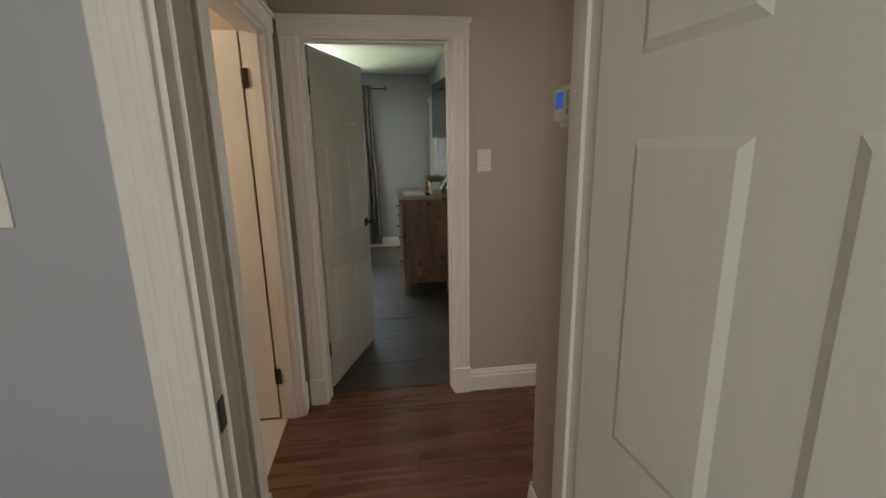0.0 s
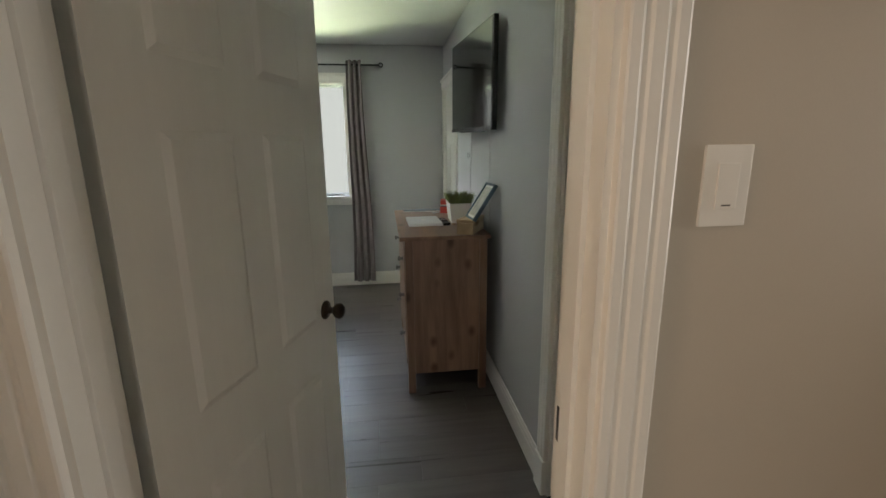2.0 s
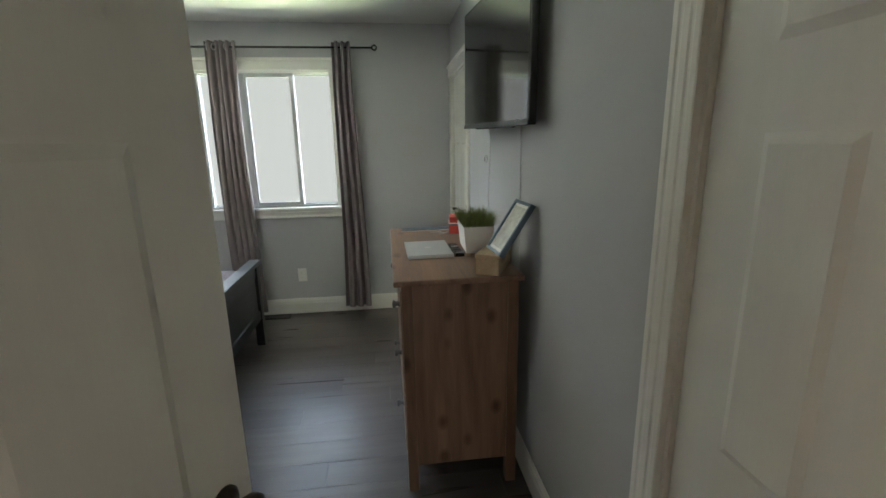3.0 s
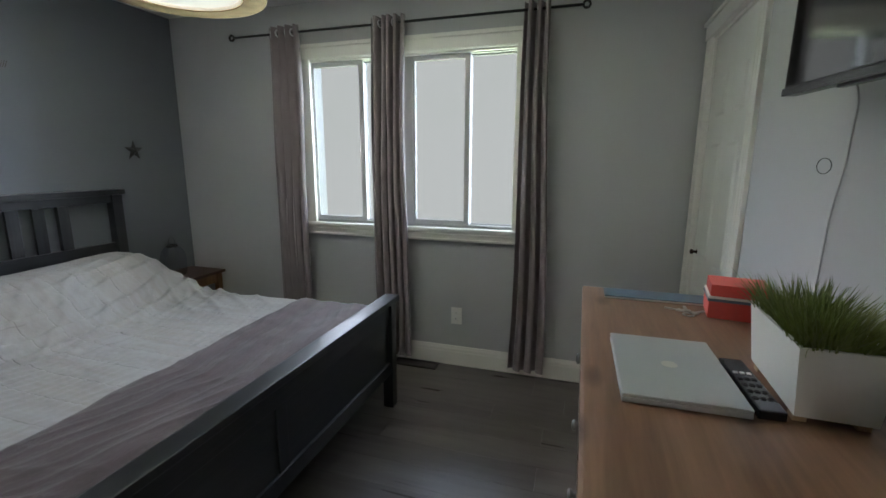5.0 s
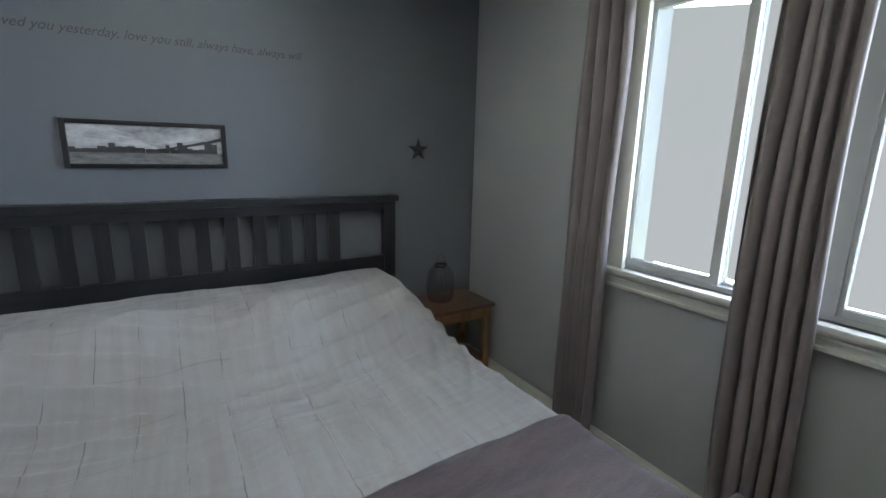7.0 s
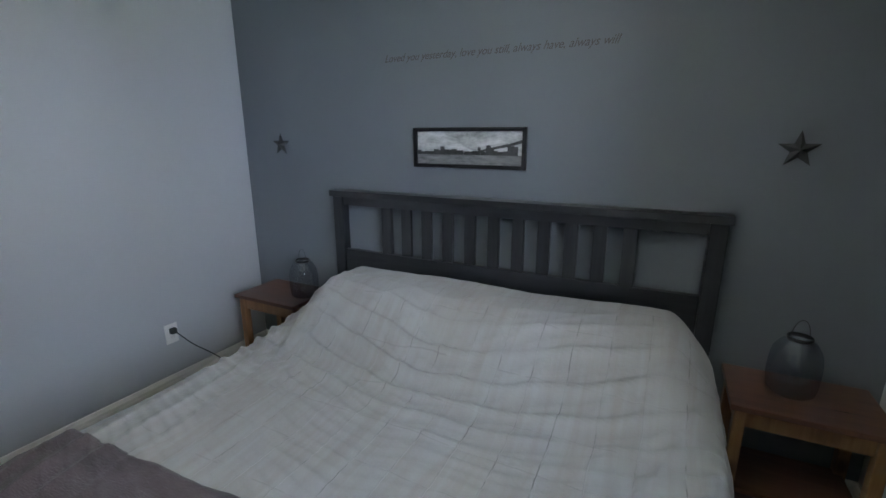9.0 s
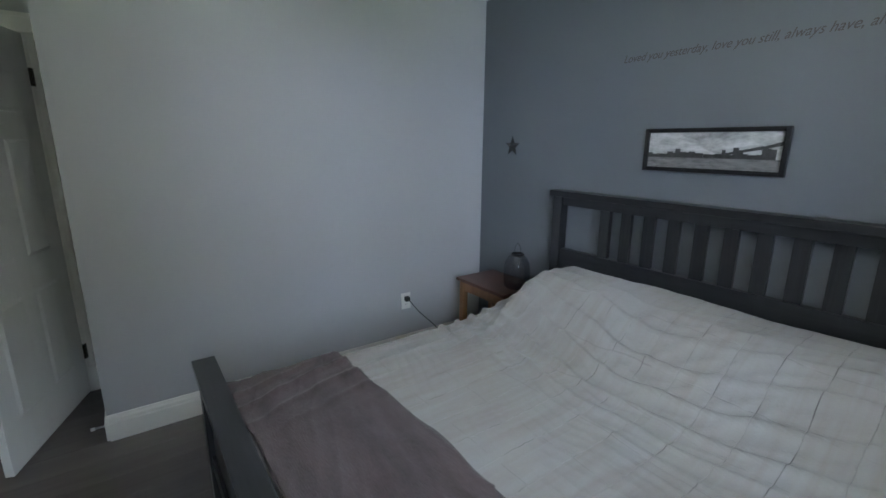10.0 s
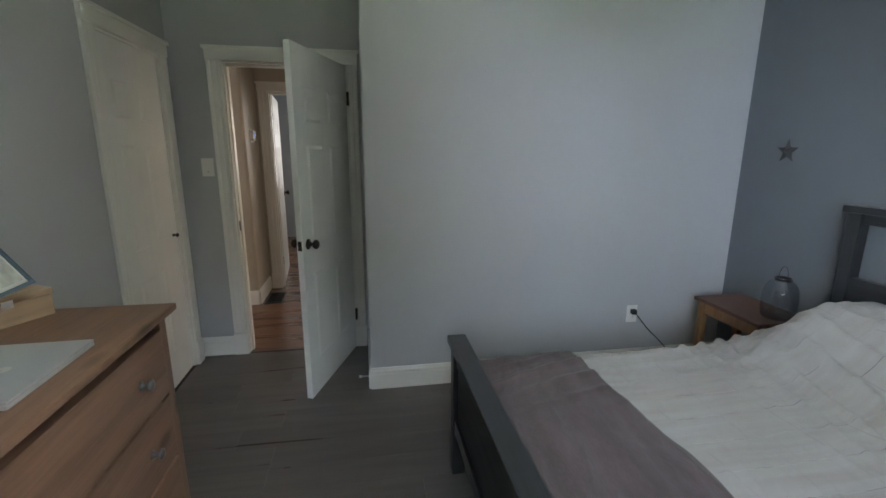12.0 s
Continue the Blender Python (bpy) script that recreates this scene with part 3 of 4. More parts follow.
def door(name, m, w, label, hinges=True, knob=KNOB, knob_z=0.96, flipped=False, sides=(0, 1)):
    d = thing(name, label, "door", m=m)
    d["kind"] = "structure"
    leaf = part("leaf", leaf_mesh(w), PAINT_DOOR, d)
    leaf.location = (0, 0, 0.012)
    for y, r in ((0.0, 90), (0.035, -90)):
        if (0 if y == 0 else 1) in sides:
            bm = bmesh.new()
            lathe(bm, knob, 20, pose(w - 0.065, y, knob_z, r, 0, 0))
            part("door_knob", bm, BRONZE, d, "dark bronze round knob", True)
    if hinges:
        bm = bmesh.new()
        box(bm, w, w + 0.0015, 0.006, 0.029, knob_z - 0.028, knob_z + 0.028)
        tube(bm, (w, 0.0175, knob_z), (w + 0.010, 0.0175, knob_z), 0.009, 0.006, 10)
        part("latch", bm, BRONZE, d, "dark bronze latch plate")
        for z in (0.27, 1.83):
            bm = bmesh.new()
            if flipped:
                tube(bm, (-0.006, -0.006, z - 0.045), (-0.006, -0.006, z + 0.045), 0.0065, None, 10)
                box(bm, -0.004, -0.0015, -0.004, 0.032, z - 0.045, z + 0.045)
                box(bm, -0.034, -0.006, -0.0095, -0.0075, z - 0.045, z + 0.045)
            else:
                tube(bm, (-0.006, 0.041, z - 0.045), (-0.006, 0.041, z + 0.045), 0.0065, None, 10)
                box(bm, -0.004, -0.0015, 0.003, 0.039, z - 0.045, z + 0.045)
                box(bm, -0.034, -0.006, 0.0425, 0.0445, z - 0.045, z + 0.045)
            part("hinge", bm, BRONZE, d, "dark bronze hinge")
    return d


# bedroom door stands open about 72 degrees into the room
door("door_bedroom", pose(-1.128, 0.028, 0, 0, 0, 70.8), 0.755, "white six-panel bedroom door, half open into the room")
door("door_start", pose(-0.343, -1.775, 0, 0, 0, -84), 0.80, "white six-panel door standing wide open")
door("door_bathroom", pose(-1.402, -0.262, 0, 0, 0, 180) @ pose(0, -0.035, 0), 0.75, "white six-panel bathroom door standing open")
door("door_closet", pose(XT + 0.012, CLOSET[1] - 0.014, 0, 0, 0, -90), CLOSET[1] - CLOSET[0] - 0.028, "white closed six-panel closet door", False, SMALL_KNOB, 0.95, sides=(0,))
door("door_side", pose(XT + 0.012, SIDE[0] + 0.014, 0, 0, 0, 90) @ pose(0, -0.035, 0), SIDE[1] - SIDE[0] - 0.028, "white closed six-panel door beside the window", False, SMALL_KNOB, 0.95, sides=(1,))
for x, y, s, z in ((DOOR[1] - 0.0125, -0.03, -1, 0.96), (START[0] + 0.0125, -1.735, 1, 0.97)):
    structure("strike_plate", BRONZE, [(min(x, x + s * 0.002), max(x, x + s * 0.002), y - 0.016, y + 0.016, z - 0.035, z + 0.035)], "dark bronze strike plate in the door jamb")

# ---- window ----
def window():
    x0, x1, z0, z1 = WIN
    w = thing("window_1", "white vinyl sliding windows with bright daylight outside", "window", m=Matrix.Translation((0, YW, 0)))
    w["kind"] = "structure"
    fr = 0.018
    mid = (x0 + x1) / 2
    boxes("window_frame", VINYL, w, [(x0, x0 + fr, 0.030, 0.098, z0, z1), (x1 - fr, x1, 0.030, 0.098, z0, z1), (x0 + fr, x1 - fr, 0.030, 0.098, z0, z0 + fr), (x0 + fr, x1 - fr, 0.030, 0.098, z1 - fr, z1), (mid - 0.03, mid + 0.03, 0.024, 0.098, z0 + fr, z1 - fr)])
    boxes("reveal", PAINT_TRIM, w, [(x0 - 0.001, x0 + 0.012, 0.0, 0.030, z0, z1), (x1 - 0.012, x1 + 0.001, 0.0, 0.030, z0, z1), (x0 + 0.012, x1 - 0.012, 0.0, 0.030, z1 - 0.012, z1 + 0.001)])
    for a, b, cut in ((x0 + fr, mid - 0.03, 0.544), (mid + 0.03, x1 - fr, 0.534)):
        c = a + (b - a) * cut
        # sliding sash in front with stout rails, slim fixed sash behind it
        for p, q, y, left, right, rail in ((a, c + 0.018, 0.033, 0.014, 0.036, 0.026), (c - 0.018, b, 0.066, 0.036, 0.008, 0.008)):
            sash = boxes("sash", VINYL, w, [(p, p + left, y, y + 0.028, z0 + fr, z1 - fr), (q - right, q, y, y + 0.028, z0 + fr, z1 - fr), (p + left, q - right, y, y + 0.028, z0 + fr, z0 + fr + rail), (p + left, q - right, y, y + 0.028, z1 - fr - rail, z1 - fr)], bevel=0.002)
            pane = boxes("pane", PANE, sash, [(p + left, q - right, y + 0.003, y + 0.007, z0 + fr + rail, z1 - fr - rail)])
            pane.visible_shadow = False
    # trim on the wall: side casings, head with a cap moulding, stool and apron
    for a in (x0 - 0.05, x1 - 0.03):
        boxes("side_casing", PAINT_TRIM, w, [(a, a + 0.08, -0.020, 0.0, z0, z1)], bevel=0.003)
    bm = bmesh.new()
    box(bm, x0 - 0.05, x1 + 0.05, -0.022, 0.0, z1, z1 + 0.088, bevel=0.003)
    box(bm, x0 - 0.062, x1 + 0.062, -0.036, 0.0, z1 + 0.075, z1 + 0.100, bevel=0.005)
    box(bm, x0 - 0.05, x1 + 0.05, -0.028, 0.0, z1 + 0.006, z1 + 0.02, bevel=0.004)
    part("head_casing", bm, PAINT_TRIM, w)
    boxes("window_sill", PAINT_TRIM, w, [(x0 - 0.06, x1 + 0.06, -0.045, 0.030, z0 - 0.024, z0)], bevel=0.006)
    bm = bmesh.new()
    box(bm, x0 - 0.05, x1 + 0.05, -0.020, 0.0, z0 - 0.092, z0 - 0.024, bevel=0.003)
    box(bm, x0 - 0.05, x1 + 0.05, -0.030, 0.0, z0 - 0.052, z0 - 0.038, bevel=0.005)
    box(bm, x0 - 0.05, x1 + 0.05, -0.027, 0.0, z0 - 0.088, z0 - 0.074, bevel=0.004)
    part("apron", bm, PAINT_TRIM, w)


window()

# ---- curtains and rod ----
ROD_Y, ROD_Z = YW - 0.085, 2.275


def curtain(x0, x1, folds, seed, label):
    rnd = random.Random(seed)
    c = thing("curtain", label, "curtain", "curtains at the window", Matrix.Translation(((x0 + x1) / 2, ROD_Y, 0)))
    bm = bmesh.new()
    nu, nv, w = folds * 10, 30, x1 - x0
    ph = [rnd.uniform(-0.5, 0.5) for _ in range(folds + 2)]
    rows = []
    for j in range(nv + 1):
        v = j / nv
        z = 2.318 - v * (2.318 - 0.065)
        spread = 1.0 + 0.05 * math.sin(3 * v + seed) + (0.45 if seed == 4 else 0.1) * v
        row = []
        for i in range(nu + 1):
            u = i / nu
            k = u * folds
            a = 0.036 * (1 - 0.25 * v) * (1 + 0.3 * ph[int(k)] * v)
            y = a * math.sin(2 * math.pi * k + 0.5 * v * ph[int(k)]) + 0.006 * math.sin(11 * v + 5 * u + seed)
            x = (u - 0.5) * w * spread + 0.010 * math.sin(4 * math.pi * k + seed) * (0.4 + v) + 0.012 * math.sin(5 * v + seed)
            row.append(bm.verts.new((x, y, z)))
        rows.append(row)
    for a, b in zip(rows, rows[1:]):
        for i in range(nu):
            bm.faces.new([a[i], a[i + 1], b[i + 1], b[i]])
    ob = part("cloth", bm, CURTAIN, c, "", True)
    mod = ob.modifiers.new("thickness", "SOLIDIFY")
    mod.thickness = 0.0022
    for k in range(folds):
        bm = bmesh.new()
        x = ((k + 0.5) / folds - 0.5) * w
        ring = Matrix.Translation((x, 0, ROD_Z)) @ pose(0, 0, 0, 0, 90, 22 * (-1) ** k)
        lathe(bm, [(0.018, -0.003), (0.026, -0.003), (0.026, 0.003), (0.018, 0.003), (0.018, -0.003)], 16, ring)
        part("grommet", bm, STEEL, c, "metal grommet", True)
    return c


curtain(-2.78, -2.55, 4, 1, "mauve grey grommet curtain hanging beside the window")
curtain(-2.01, -1.90, 2, 2, "narrow mauve grey curtain gathered at the window's middle")
curtain(-1.905, -1.765, 3, 3, "mauve grey curtain gathered at the window's middle")
curtain(-1.015, -0.865, 3, 4, "mauve grey grommet curtain hanging beside the window")
rod = thing("curtain_rod", "thin dark metal curtain rod with ring ends", "curtain rod", m=Matrix.Translation((0, ROD_Y, ROD_Z)))
bm = bmesh.new()
tube(bm, (-3.07, 0, 0), (-0.70, 0, 0), 0.008)
part("pole", bm, BLACK_METAL, rod, "", True)
for x in (-3.085, -0.685):
    bm = bmesh.new()
    lathe(bm, [(0.013, -0.005), (0.024, -0.005), (0.024, 0.005), (0.013, 0.005), (0.013, -0.005)], 18, Matrix.Translation((x, 0, 0)) @ pose(0, 0, 0, 90, 0, 0))
    part("finial", bm, BLACK_METAL, rod, "", True)
for x in (-2.70, -1.90, -0.94):
    bm = bmesh.new()
    tube(bm, (x, 0, -0.010), (x, 0.085, -0.010), 0.005, None, 8)
    box(bm, x - 0.012, x + 0.012, 0.080, 0.085, -0.04, 0.02)
    part("bracket", bm, BLACK_METAL, rod)

# ---- bed ----
BY0, BY1 = 1.45, 3.475
BXH, BXF = -3.68, -1.66


def bed():
    b = thing("bed", "black-brown wooden king bed with slatted headboard and low footboard", "bed", m=Matrix.Translation((BXH, BY0, 0)))
    W, L = BY1 - BY0, BXF - BXH
    # headboard
    for y in (0.0, W - 0.068):
        boxes("headboard_post", BLACK_WOOD_Z, b, [(-0.03, 0.03, y, y + 0.068, 0, 1.195)], bevel=0.004)
    boxes("headboard_cap", BLACK_WOOD, b, [(-0.042, 0.048, -0.014, W + 0.014, 1.197, 1.232)], bevel=0.006)
    boxes("top_rail", BLACK_WOOD, b, [(-0.016, 0.018, 0.068, W - 0.068, 1.145, 1.197)], bevel=0.003)
    boxes("middle_rail", BLACK_WOOD, b, [(-0.016, 0.018, 0.068, W - 0.068, 0.74, 0.875)], bevel=0.003)
    boxes("lower_panel", BLACK_WOOD, b, [(-0.010, 0.010, 0.068, W - 0.068, 0.30, 0.74)])
    gap, n = 0.266, 10
    a, z = 0.068 + gap, W - 0.068 - gap
    for y in (a, z - 0.062):
        boxes("stile", BLACK_WOOD_Z, b, [(-0.014, 0.016, y, y + 0.062, 0.875, 1.145)], bevel=0.003)
    inner0, inner1 = a + 0.062, z - 0.062
    step = (inner1 - inner0 + 0.062) / n
    for k in range(1, n):
        y = inner0 + k * step - 0.062
        boxes("slat", BLACK_WOOD_Z, b, [(-0.009, 0.011, y, y + 0.062, 0.875, 1.145)], bevel=0.002)
    # footboard
    for y in (0.0, W - 0.062):
        boxes("footboard_post", BLACK_WOOD_Z, b, [(L - 0.03, L + 0.03, y, y + 0.062, 0, 0.636)], bevel=0.004)
    boxes("footboard_cap", BLACK_WOOD, b, [(L - 0.040, L + 0.044, -0.024, W + 0.024, 0.638, 0.670)], bevel=0.006)
    boxes("footboard_top_rail", BLACK_WOOD, b, [(L - 0.015, L + 0.016, 0.062, W - 0.062, 0.55, 0.638)], bevel=0.003)
    boxes("footboard_bottom_rail", BLACK_WOOD, b, [(L - 0.018, L + 0.022, 0.062, W - 0.062, 0.215, 0.285)], bevel=0.005)
    for y0, y1 in ((0.062, W / 2 - 0.03), (W / 2 + 0.03, W - 0.062)):
        boxes("footboard_panel", BLACK_WOOD, b, [(L - 0.008, L + 0.008, y0, y1, 0.285, 0.55)])
    boxes("footboard_stile", BLACK_WOOD_Z, b, [(L - 0.014, L + 0.015, W / 2 - 0.03, W / 2 + 0.03, 0.285, 0.55)], bevel=0.003)
    for y in (0.012, W - 0.040):
        boxes("side_rail", wood("black_brown_rail", (0.010, 0.011, 0.013), (0.024, 0.025, 0.028), 0.34, "x"), b, [(0.03, L - 0.03, y, y + 0.028, 0.22, 0.36)], bevel=0.003)
    return b


bed()
bm = bmesh.new()
box(bm, BXH + 0.05, BXF - 0.05, BY0 + 0.055, BY1 - 0.055, 0.27, 0.555, bevel=0.04)
tagged(link("mattress", bm, MATTRESS), "thick pale mattress on the bed frame, mostly covered", "mattress")


def smooth_step(a, b, x):
    t = min(1, max(0, (x - a) / (b - a)))
    return t * t * (3 - 2 * t)


MY0, MY1 = BY0 + 0.035, BY1 + 0.005


def bed_height(x, y):
    """Top of the bedding: pillows under the cover at the head, soft folds fanning towards the foot."""
    d = x - (BXH + 0.035)
    mid = (y - (MY0 + MY1) / 2) / ((MY1 - MY0) / 2)
    mp = mid - 0.035
    hump = math.exp(-((abs(mp) - 0.52) / 0.34) ** 2)
    pillow = (0.238 + 0.010 * hump) * (1 - smooth_step(0.30, 0.78, d)) * smooth_step(-0.05, 0.12, d)
    pillow *= 1 - 0.80 * smooth_step(0.78 if mp < 0 else 0.77, 1.0, abs(mp))
    pillow -= 0.02 * smooth_step(0.75, 1.0, -mid)
    warp = 0.06 * noise.noise(Vector((d * 1.7, y * 1.3, 5.2))) + 0.02 * noise.noise(Vector((d * 5, y * 4, 2.2)))
    ridge = lambda s: (1 - abs(math.sin(s))) ** 2
    w = 0.026 * ridge(33 * (d + 0.20 * abs(mid) ** 1.6 + warp)) * math.exp(-((d - 0.62) / 0.30) ** 2) * (0.5 + 0.8 * noise.noise(Vector((d * 2, y * 2.4, 8.1))) + 0.3)
    w += 0.008 * ridge(36 * (d * 0.6 + 0.35 * (y - 2.4) + 1.6 * warp)) * math.exp(-((d - 0.55) / 0.35) ** 2)
    w += 0.006 * ridge(62 * (d * 0.85 + 0.28 * (y - 2.4) * (1 if mid > 0 else -1) + 1.3 * warp)) * smooth_step(0.25, 0.5, d) * (0.35 + 0.9 * abs(noise.noise(Vector((d * 3, y * 3, 4.4)))))
    side = (1 - 0.75 * smooth_step(0.86, 0.97, -mid)) * 0.017 * ridge(30 * (y * 0.95 - 0.22 * d + 0.8 * warp)) * smooth_step(0.42, 0.9, -mid) * smooth_step(0.35, 0.8, d)
    side += 0.016 * ridge(26 * (y * 0.85 + 0.45 * d + 0.7 * warp)) * smooth_step(0.5, 0.95, mid) * smooth_step(0.3, 0.6, d) * (1 - smooth_step(0.9, 1.4, d))
    soft = 0.016 * noise.noise(Vector((d * 2.2, y * 2.2, 0.3))) + 0.004 * noise.noise(Vector((d * 8, y * 8, 1.7))) + 0.0015 * noise.noise(Vector((d * 19, y * 19, 3.7)))
    return 0.582 + pillow + w + side + soft


def drape(name, x0, x1, lift, hang, material, label, category, nx, ny, seed, over=0.0, slant=0.0):
    """Cloth laid over the bed between x0 and x1, falling down both sides."""
    bm = bmesh.new()
    half, mid = (MY1 - MY0) / 2 + over, (MY0 + MY1) / 2
    r = 0.06
    flat, arc = half - r, r * math.pi / 2
    total = flat + arc + hang
    grid = []
    for i in range(nx + 1):
        x = x0 + (x1 - x0) * i / nx
        row = []
        for j in range(ny + 1):
            s = (2 * j / ny - 1) * total
            sg, a = (1 if s >= 0 else -1), abs(s)
            if a <= flat:
                y, drop = a, 0.0
            elif a <= flat + arc:
                th = (a - flat) / r
                y, drop = flat + r * math.sin(th), r * (1 - math.cos(th))
            else:
                h = a - flat - arc
                y, drop = half + (0.22 * h if sg > 0 else 0.05 * h) + 0.010 * math.sin(24 * x + seed) * min(1, h / 0.1) + 0.006 * math.sin(51 * x) * min(1, h / 0.1), r + h
            xs = x - slant * (1 - i / nx) * sg * y
            z = bed_height(xs, mid + sg * min(y, half)) + lift - drop
            if name == "blanket":
                yy = mid + sg * y
                z += 0.0045 * math.sin(40 * xs + 2.2 * noise.noise(Vector((xs * 1.2, yy * 0.6, 6.3)))) * (0.6 + noise.noise(Vector((xs * 2, yy * 0.5, 2.9))))
            edge = 0.012 * math.sin(7 * (mid + sg * y) + seed) + 0.006 * math.sin(17 * y + seed) if i in (0, nx) else 0.0
            row.append(bm.verts.new((xs + edge, mid + sg * y, z)))
        grid.append(row)
    for a, b in zip(grid, grid[1:]):
        for j in range(ny):
            bm.faces.new([a[j], a[j + 1], b[j + 1], b[j]])
    ob = link(name, bm, material, smooth=True)
    mod = ob.modifiers.new("thickness", "SOLIDIFY")
    mod.thickness, mod.offset = 0.006, 1.0
    return tagged(ob, label, category)


drape("bedspread", BXH + 0.035, BXF - 0.065, 0.0, 0.16, SPREAD, "rumpled off-white crinkled bedspread over mattress and pillows", "bedspread", 220, 280, 0)
drape("blanket", -2.205, BXF - 0.055, 0.016, 0.22, BLANKET, "plum grey fleece blanket folded across the bed's foot", "blanket", 80, 280, 2, 0.012, 0.03)

# ---- nightstands with glass jars ----


def nightstand(x, y, label):
    """Origin at the front corner nearest the door wall; runs back to the headboard wall."""
    n = thing("nightstand", label, "nightstand", "nightstands beside the bed", Matrix.Translation((x, y, 0)))
    W, D, T = 0.50, 0.34, 0.565
    boxes("tabletop", STAND_TOP, n, [(-D, 0.015, 0, W, T - 0.022, T)], "dark red-brown tabletop", 0.005)
    for a in (-D + 0.012, -0.048):
        for b in (0.018, W - 0.06):
            boxes("leg", STAND_WOOD, n, [(a, a + 0.042, b, b + 0.042, 0, T - 0.022)], bevel=0.004)
    for ap in ((-0.042, -0.022, 0.06, W - 0.06), (-D + 0.03, -D + 0.045, 0.06, W - 0.06), (-D + 0.054, -0.048, 0.026, 0.044), (-D + 0.054, -0.048, W - 0.044, W - 0.026)):
        boxes("apron", STAND_WOOD, n, [(*ap, T - 0.10, T - 0.022)])
    boxes("shelf", STAND_TOP, n, [(-D + 0.02, -0.02, 0.03, W - 0.03, 0.17, 0.19)], "dark red-brown lower shelf", 0.003)
    return n


def glass_jar(x, y, z, label):
    j = thing("glass_jar", label, "jar", "glass jars on the nightstands", Matrix.Translation((x, y, z)) @ Matrix.Diagonal((1.08, 1.08, 1.06, 1)))
    bm = bmesh.new()
    lathe(bm, [(0.0, 0.001), (0.062, 0.001), (0.074, 0.012), (0.080, 0.05), (0.080, 0.12), (0.074, 0.165), (0.055, 0.198), (0.036, 0.214), (0.034, 0.226)], 32)
    part("glass_body", bm, SMOKE_GLASS, j, "smoked clear glass", True)
    bm = bmesh.new()
    lathe(bm, [(0.036, 0.208), (0.040, 0.208), (0.040, 0.222), (0.036, 0.222), (0.036, 0.208)], 28)
    part("neck_band", bm, BLACK_METAL, j, "dark wire band", True)
    bm = bmesh.new()
    pts = [Vector((0, 0.026 * math.cos(a), 0.222 + 0.062 * math.sin(a))) for a in [math.pi * k / 14 for k in range(15)]]
    for p, q in zip(pts, pts[1:]):
        tube(bm, p, q, 0.0012, None, 6)
    part("wire_handle", bm, BLACK_METAL, j, "thin wire handle")
    return j


nightstand(-3.385, 0.835, "brown wooden nightstand with dark top near the outlet")
nightstand(-3.385, 3.535, "brown wooden nightstand with dark top near the window")
glass_jar(-3.56, 1.255, 0.565, "smoked glass jar with wire handle on the nightstand")
glass_jar(-3.575, 3.75, 0.565, "smoked glass jar with wire handle on the nightstand by the window")

# ---- dresser and what stands on it ----
DX0, DX1, DY0, DY1, DZ = -0.622, -0.095, 1.715, 2.86, 0.985


def dresser():
    d = thing("dresser", "knotty stained pine chest of drawers against the wall", "dresser", m=Matrix.Translation((DX0, DY0, 0)))
    D, W = DX1 - DX0, DY1 - DY0
    boxes("top", PINE_Y, d, [(0, D, 0, W, DZ - 0.024, DZ)], bevel=0.008)
    a, b = 0.028, W - 0.028
    for y in (a, b - 0.045):
        for x in (0.030, D - 0.060):
            boxes("leg", PINE_Z, d, [(x, x + 0.045, y, y + 0.045, 0, DZ - 0.024)], bevel=0.004)
    for y in (a + 0.010, b - 0.026):
        boxes("side_panel", PINE_Z, d, [(0.075, D - 0.060, y, y + 0.016, 0.125, DZ - 0.024)])
    boxes("back_panel", PINE_Y, d, [(D - 0.03, D - 0.022, a + 0.045, b - 0.045, 0.125, DZ - 0.024)])
    boxes("bottom_rail", PINE_Y, d, [(0.034, 0.060, a + 0.045, b - 0.045, 0.105, 0.165)], bevel=0.003)
    zs = [0.175, 0.455, 0.692, 0.925]
    for k in range(3):
        z0, z1 = zs[k] + 0.004, zs[k + 1] - 0.006
        for y0, y1 in ((a + 0.048, b - 0.048),):
            dr = boxes("drawer", PINE_Y, d, [(0.026, 0.30, y0, y1, z0, z1)], bevel=0.004)
            for f in (0.165, 0.835):
                bm = bmesh.new()
                lathe(bm, [(r * 1.3, h) for r, h in SMALL_KNOB], 16, pose(0.026, y0 + f * (y1 - y0), (z0 + z1) / 2, 0, -90, 0))
                part("drawer_knob", bm, PEWTER, dr, "dull pewter knob", True)
    return d


dresser()

laptop = thing("laptop", "closed silver aluminium laptop on the dresser", "laptop", m=pose(-0.443, 2.205, DZ, 0, 0, 1))
boxes("base", ALUMINIUM, laptop, [(-0.107, 0.107, -0.155, 0.155, 0.001, 0.011)], bevel=0.003)
boxes("lid", ALUMINIUM, laptop, [(-0.107, 0.107, -0.155, 0.155, 0.0125, 0.0185)], bevel=0.0025)
bm = bmesh.new()
lathe(bm, [(0.0, 0.0187), (0.016, 0.0187), (0.016, 0.0190), (0.0, 0.0190)], 20)
part("lid_emblem", bm, PLASTIC_WHITE, laptop, "small pale round emblem")

planter = thing("planter", "white trough planter with artificial grass on the dresser", "planter", m=pose(-0.21, 2.18, DZ, 0, 0, -2))
bm = bmesh.new()
W0, W1, PH = 0.058, 0.070, 0.140
ring = lambda w, z, l: [bm.verts.new((sx * w, sy * (w + l), z)) for sx, sy in ((-1, -1), (1, -1), (1, 1), (-1, 1))]
o0, o1, i1, i0 = ring(W0, 0.014, 0.06), ring(W1, PH, 0.06), ring(W1 - 0.008, PH, 0.06), ring(W1 - 0.010, PH - 0.03, 0.06)
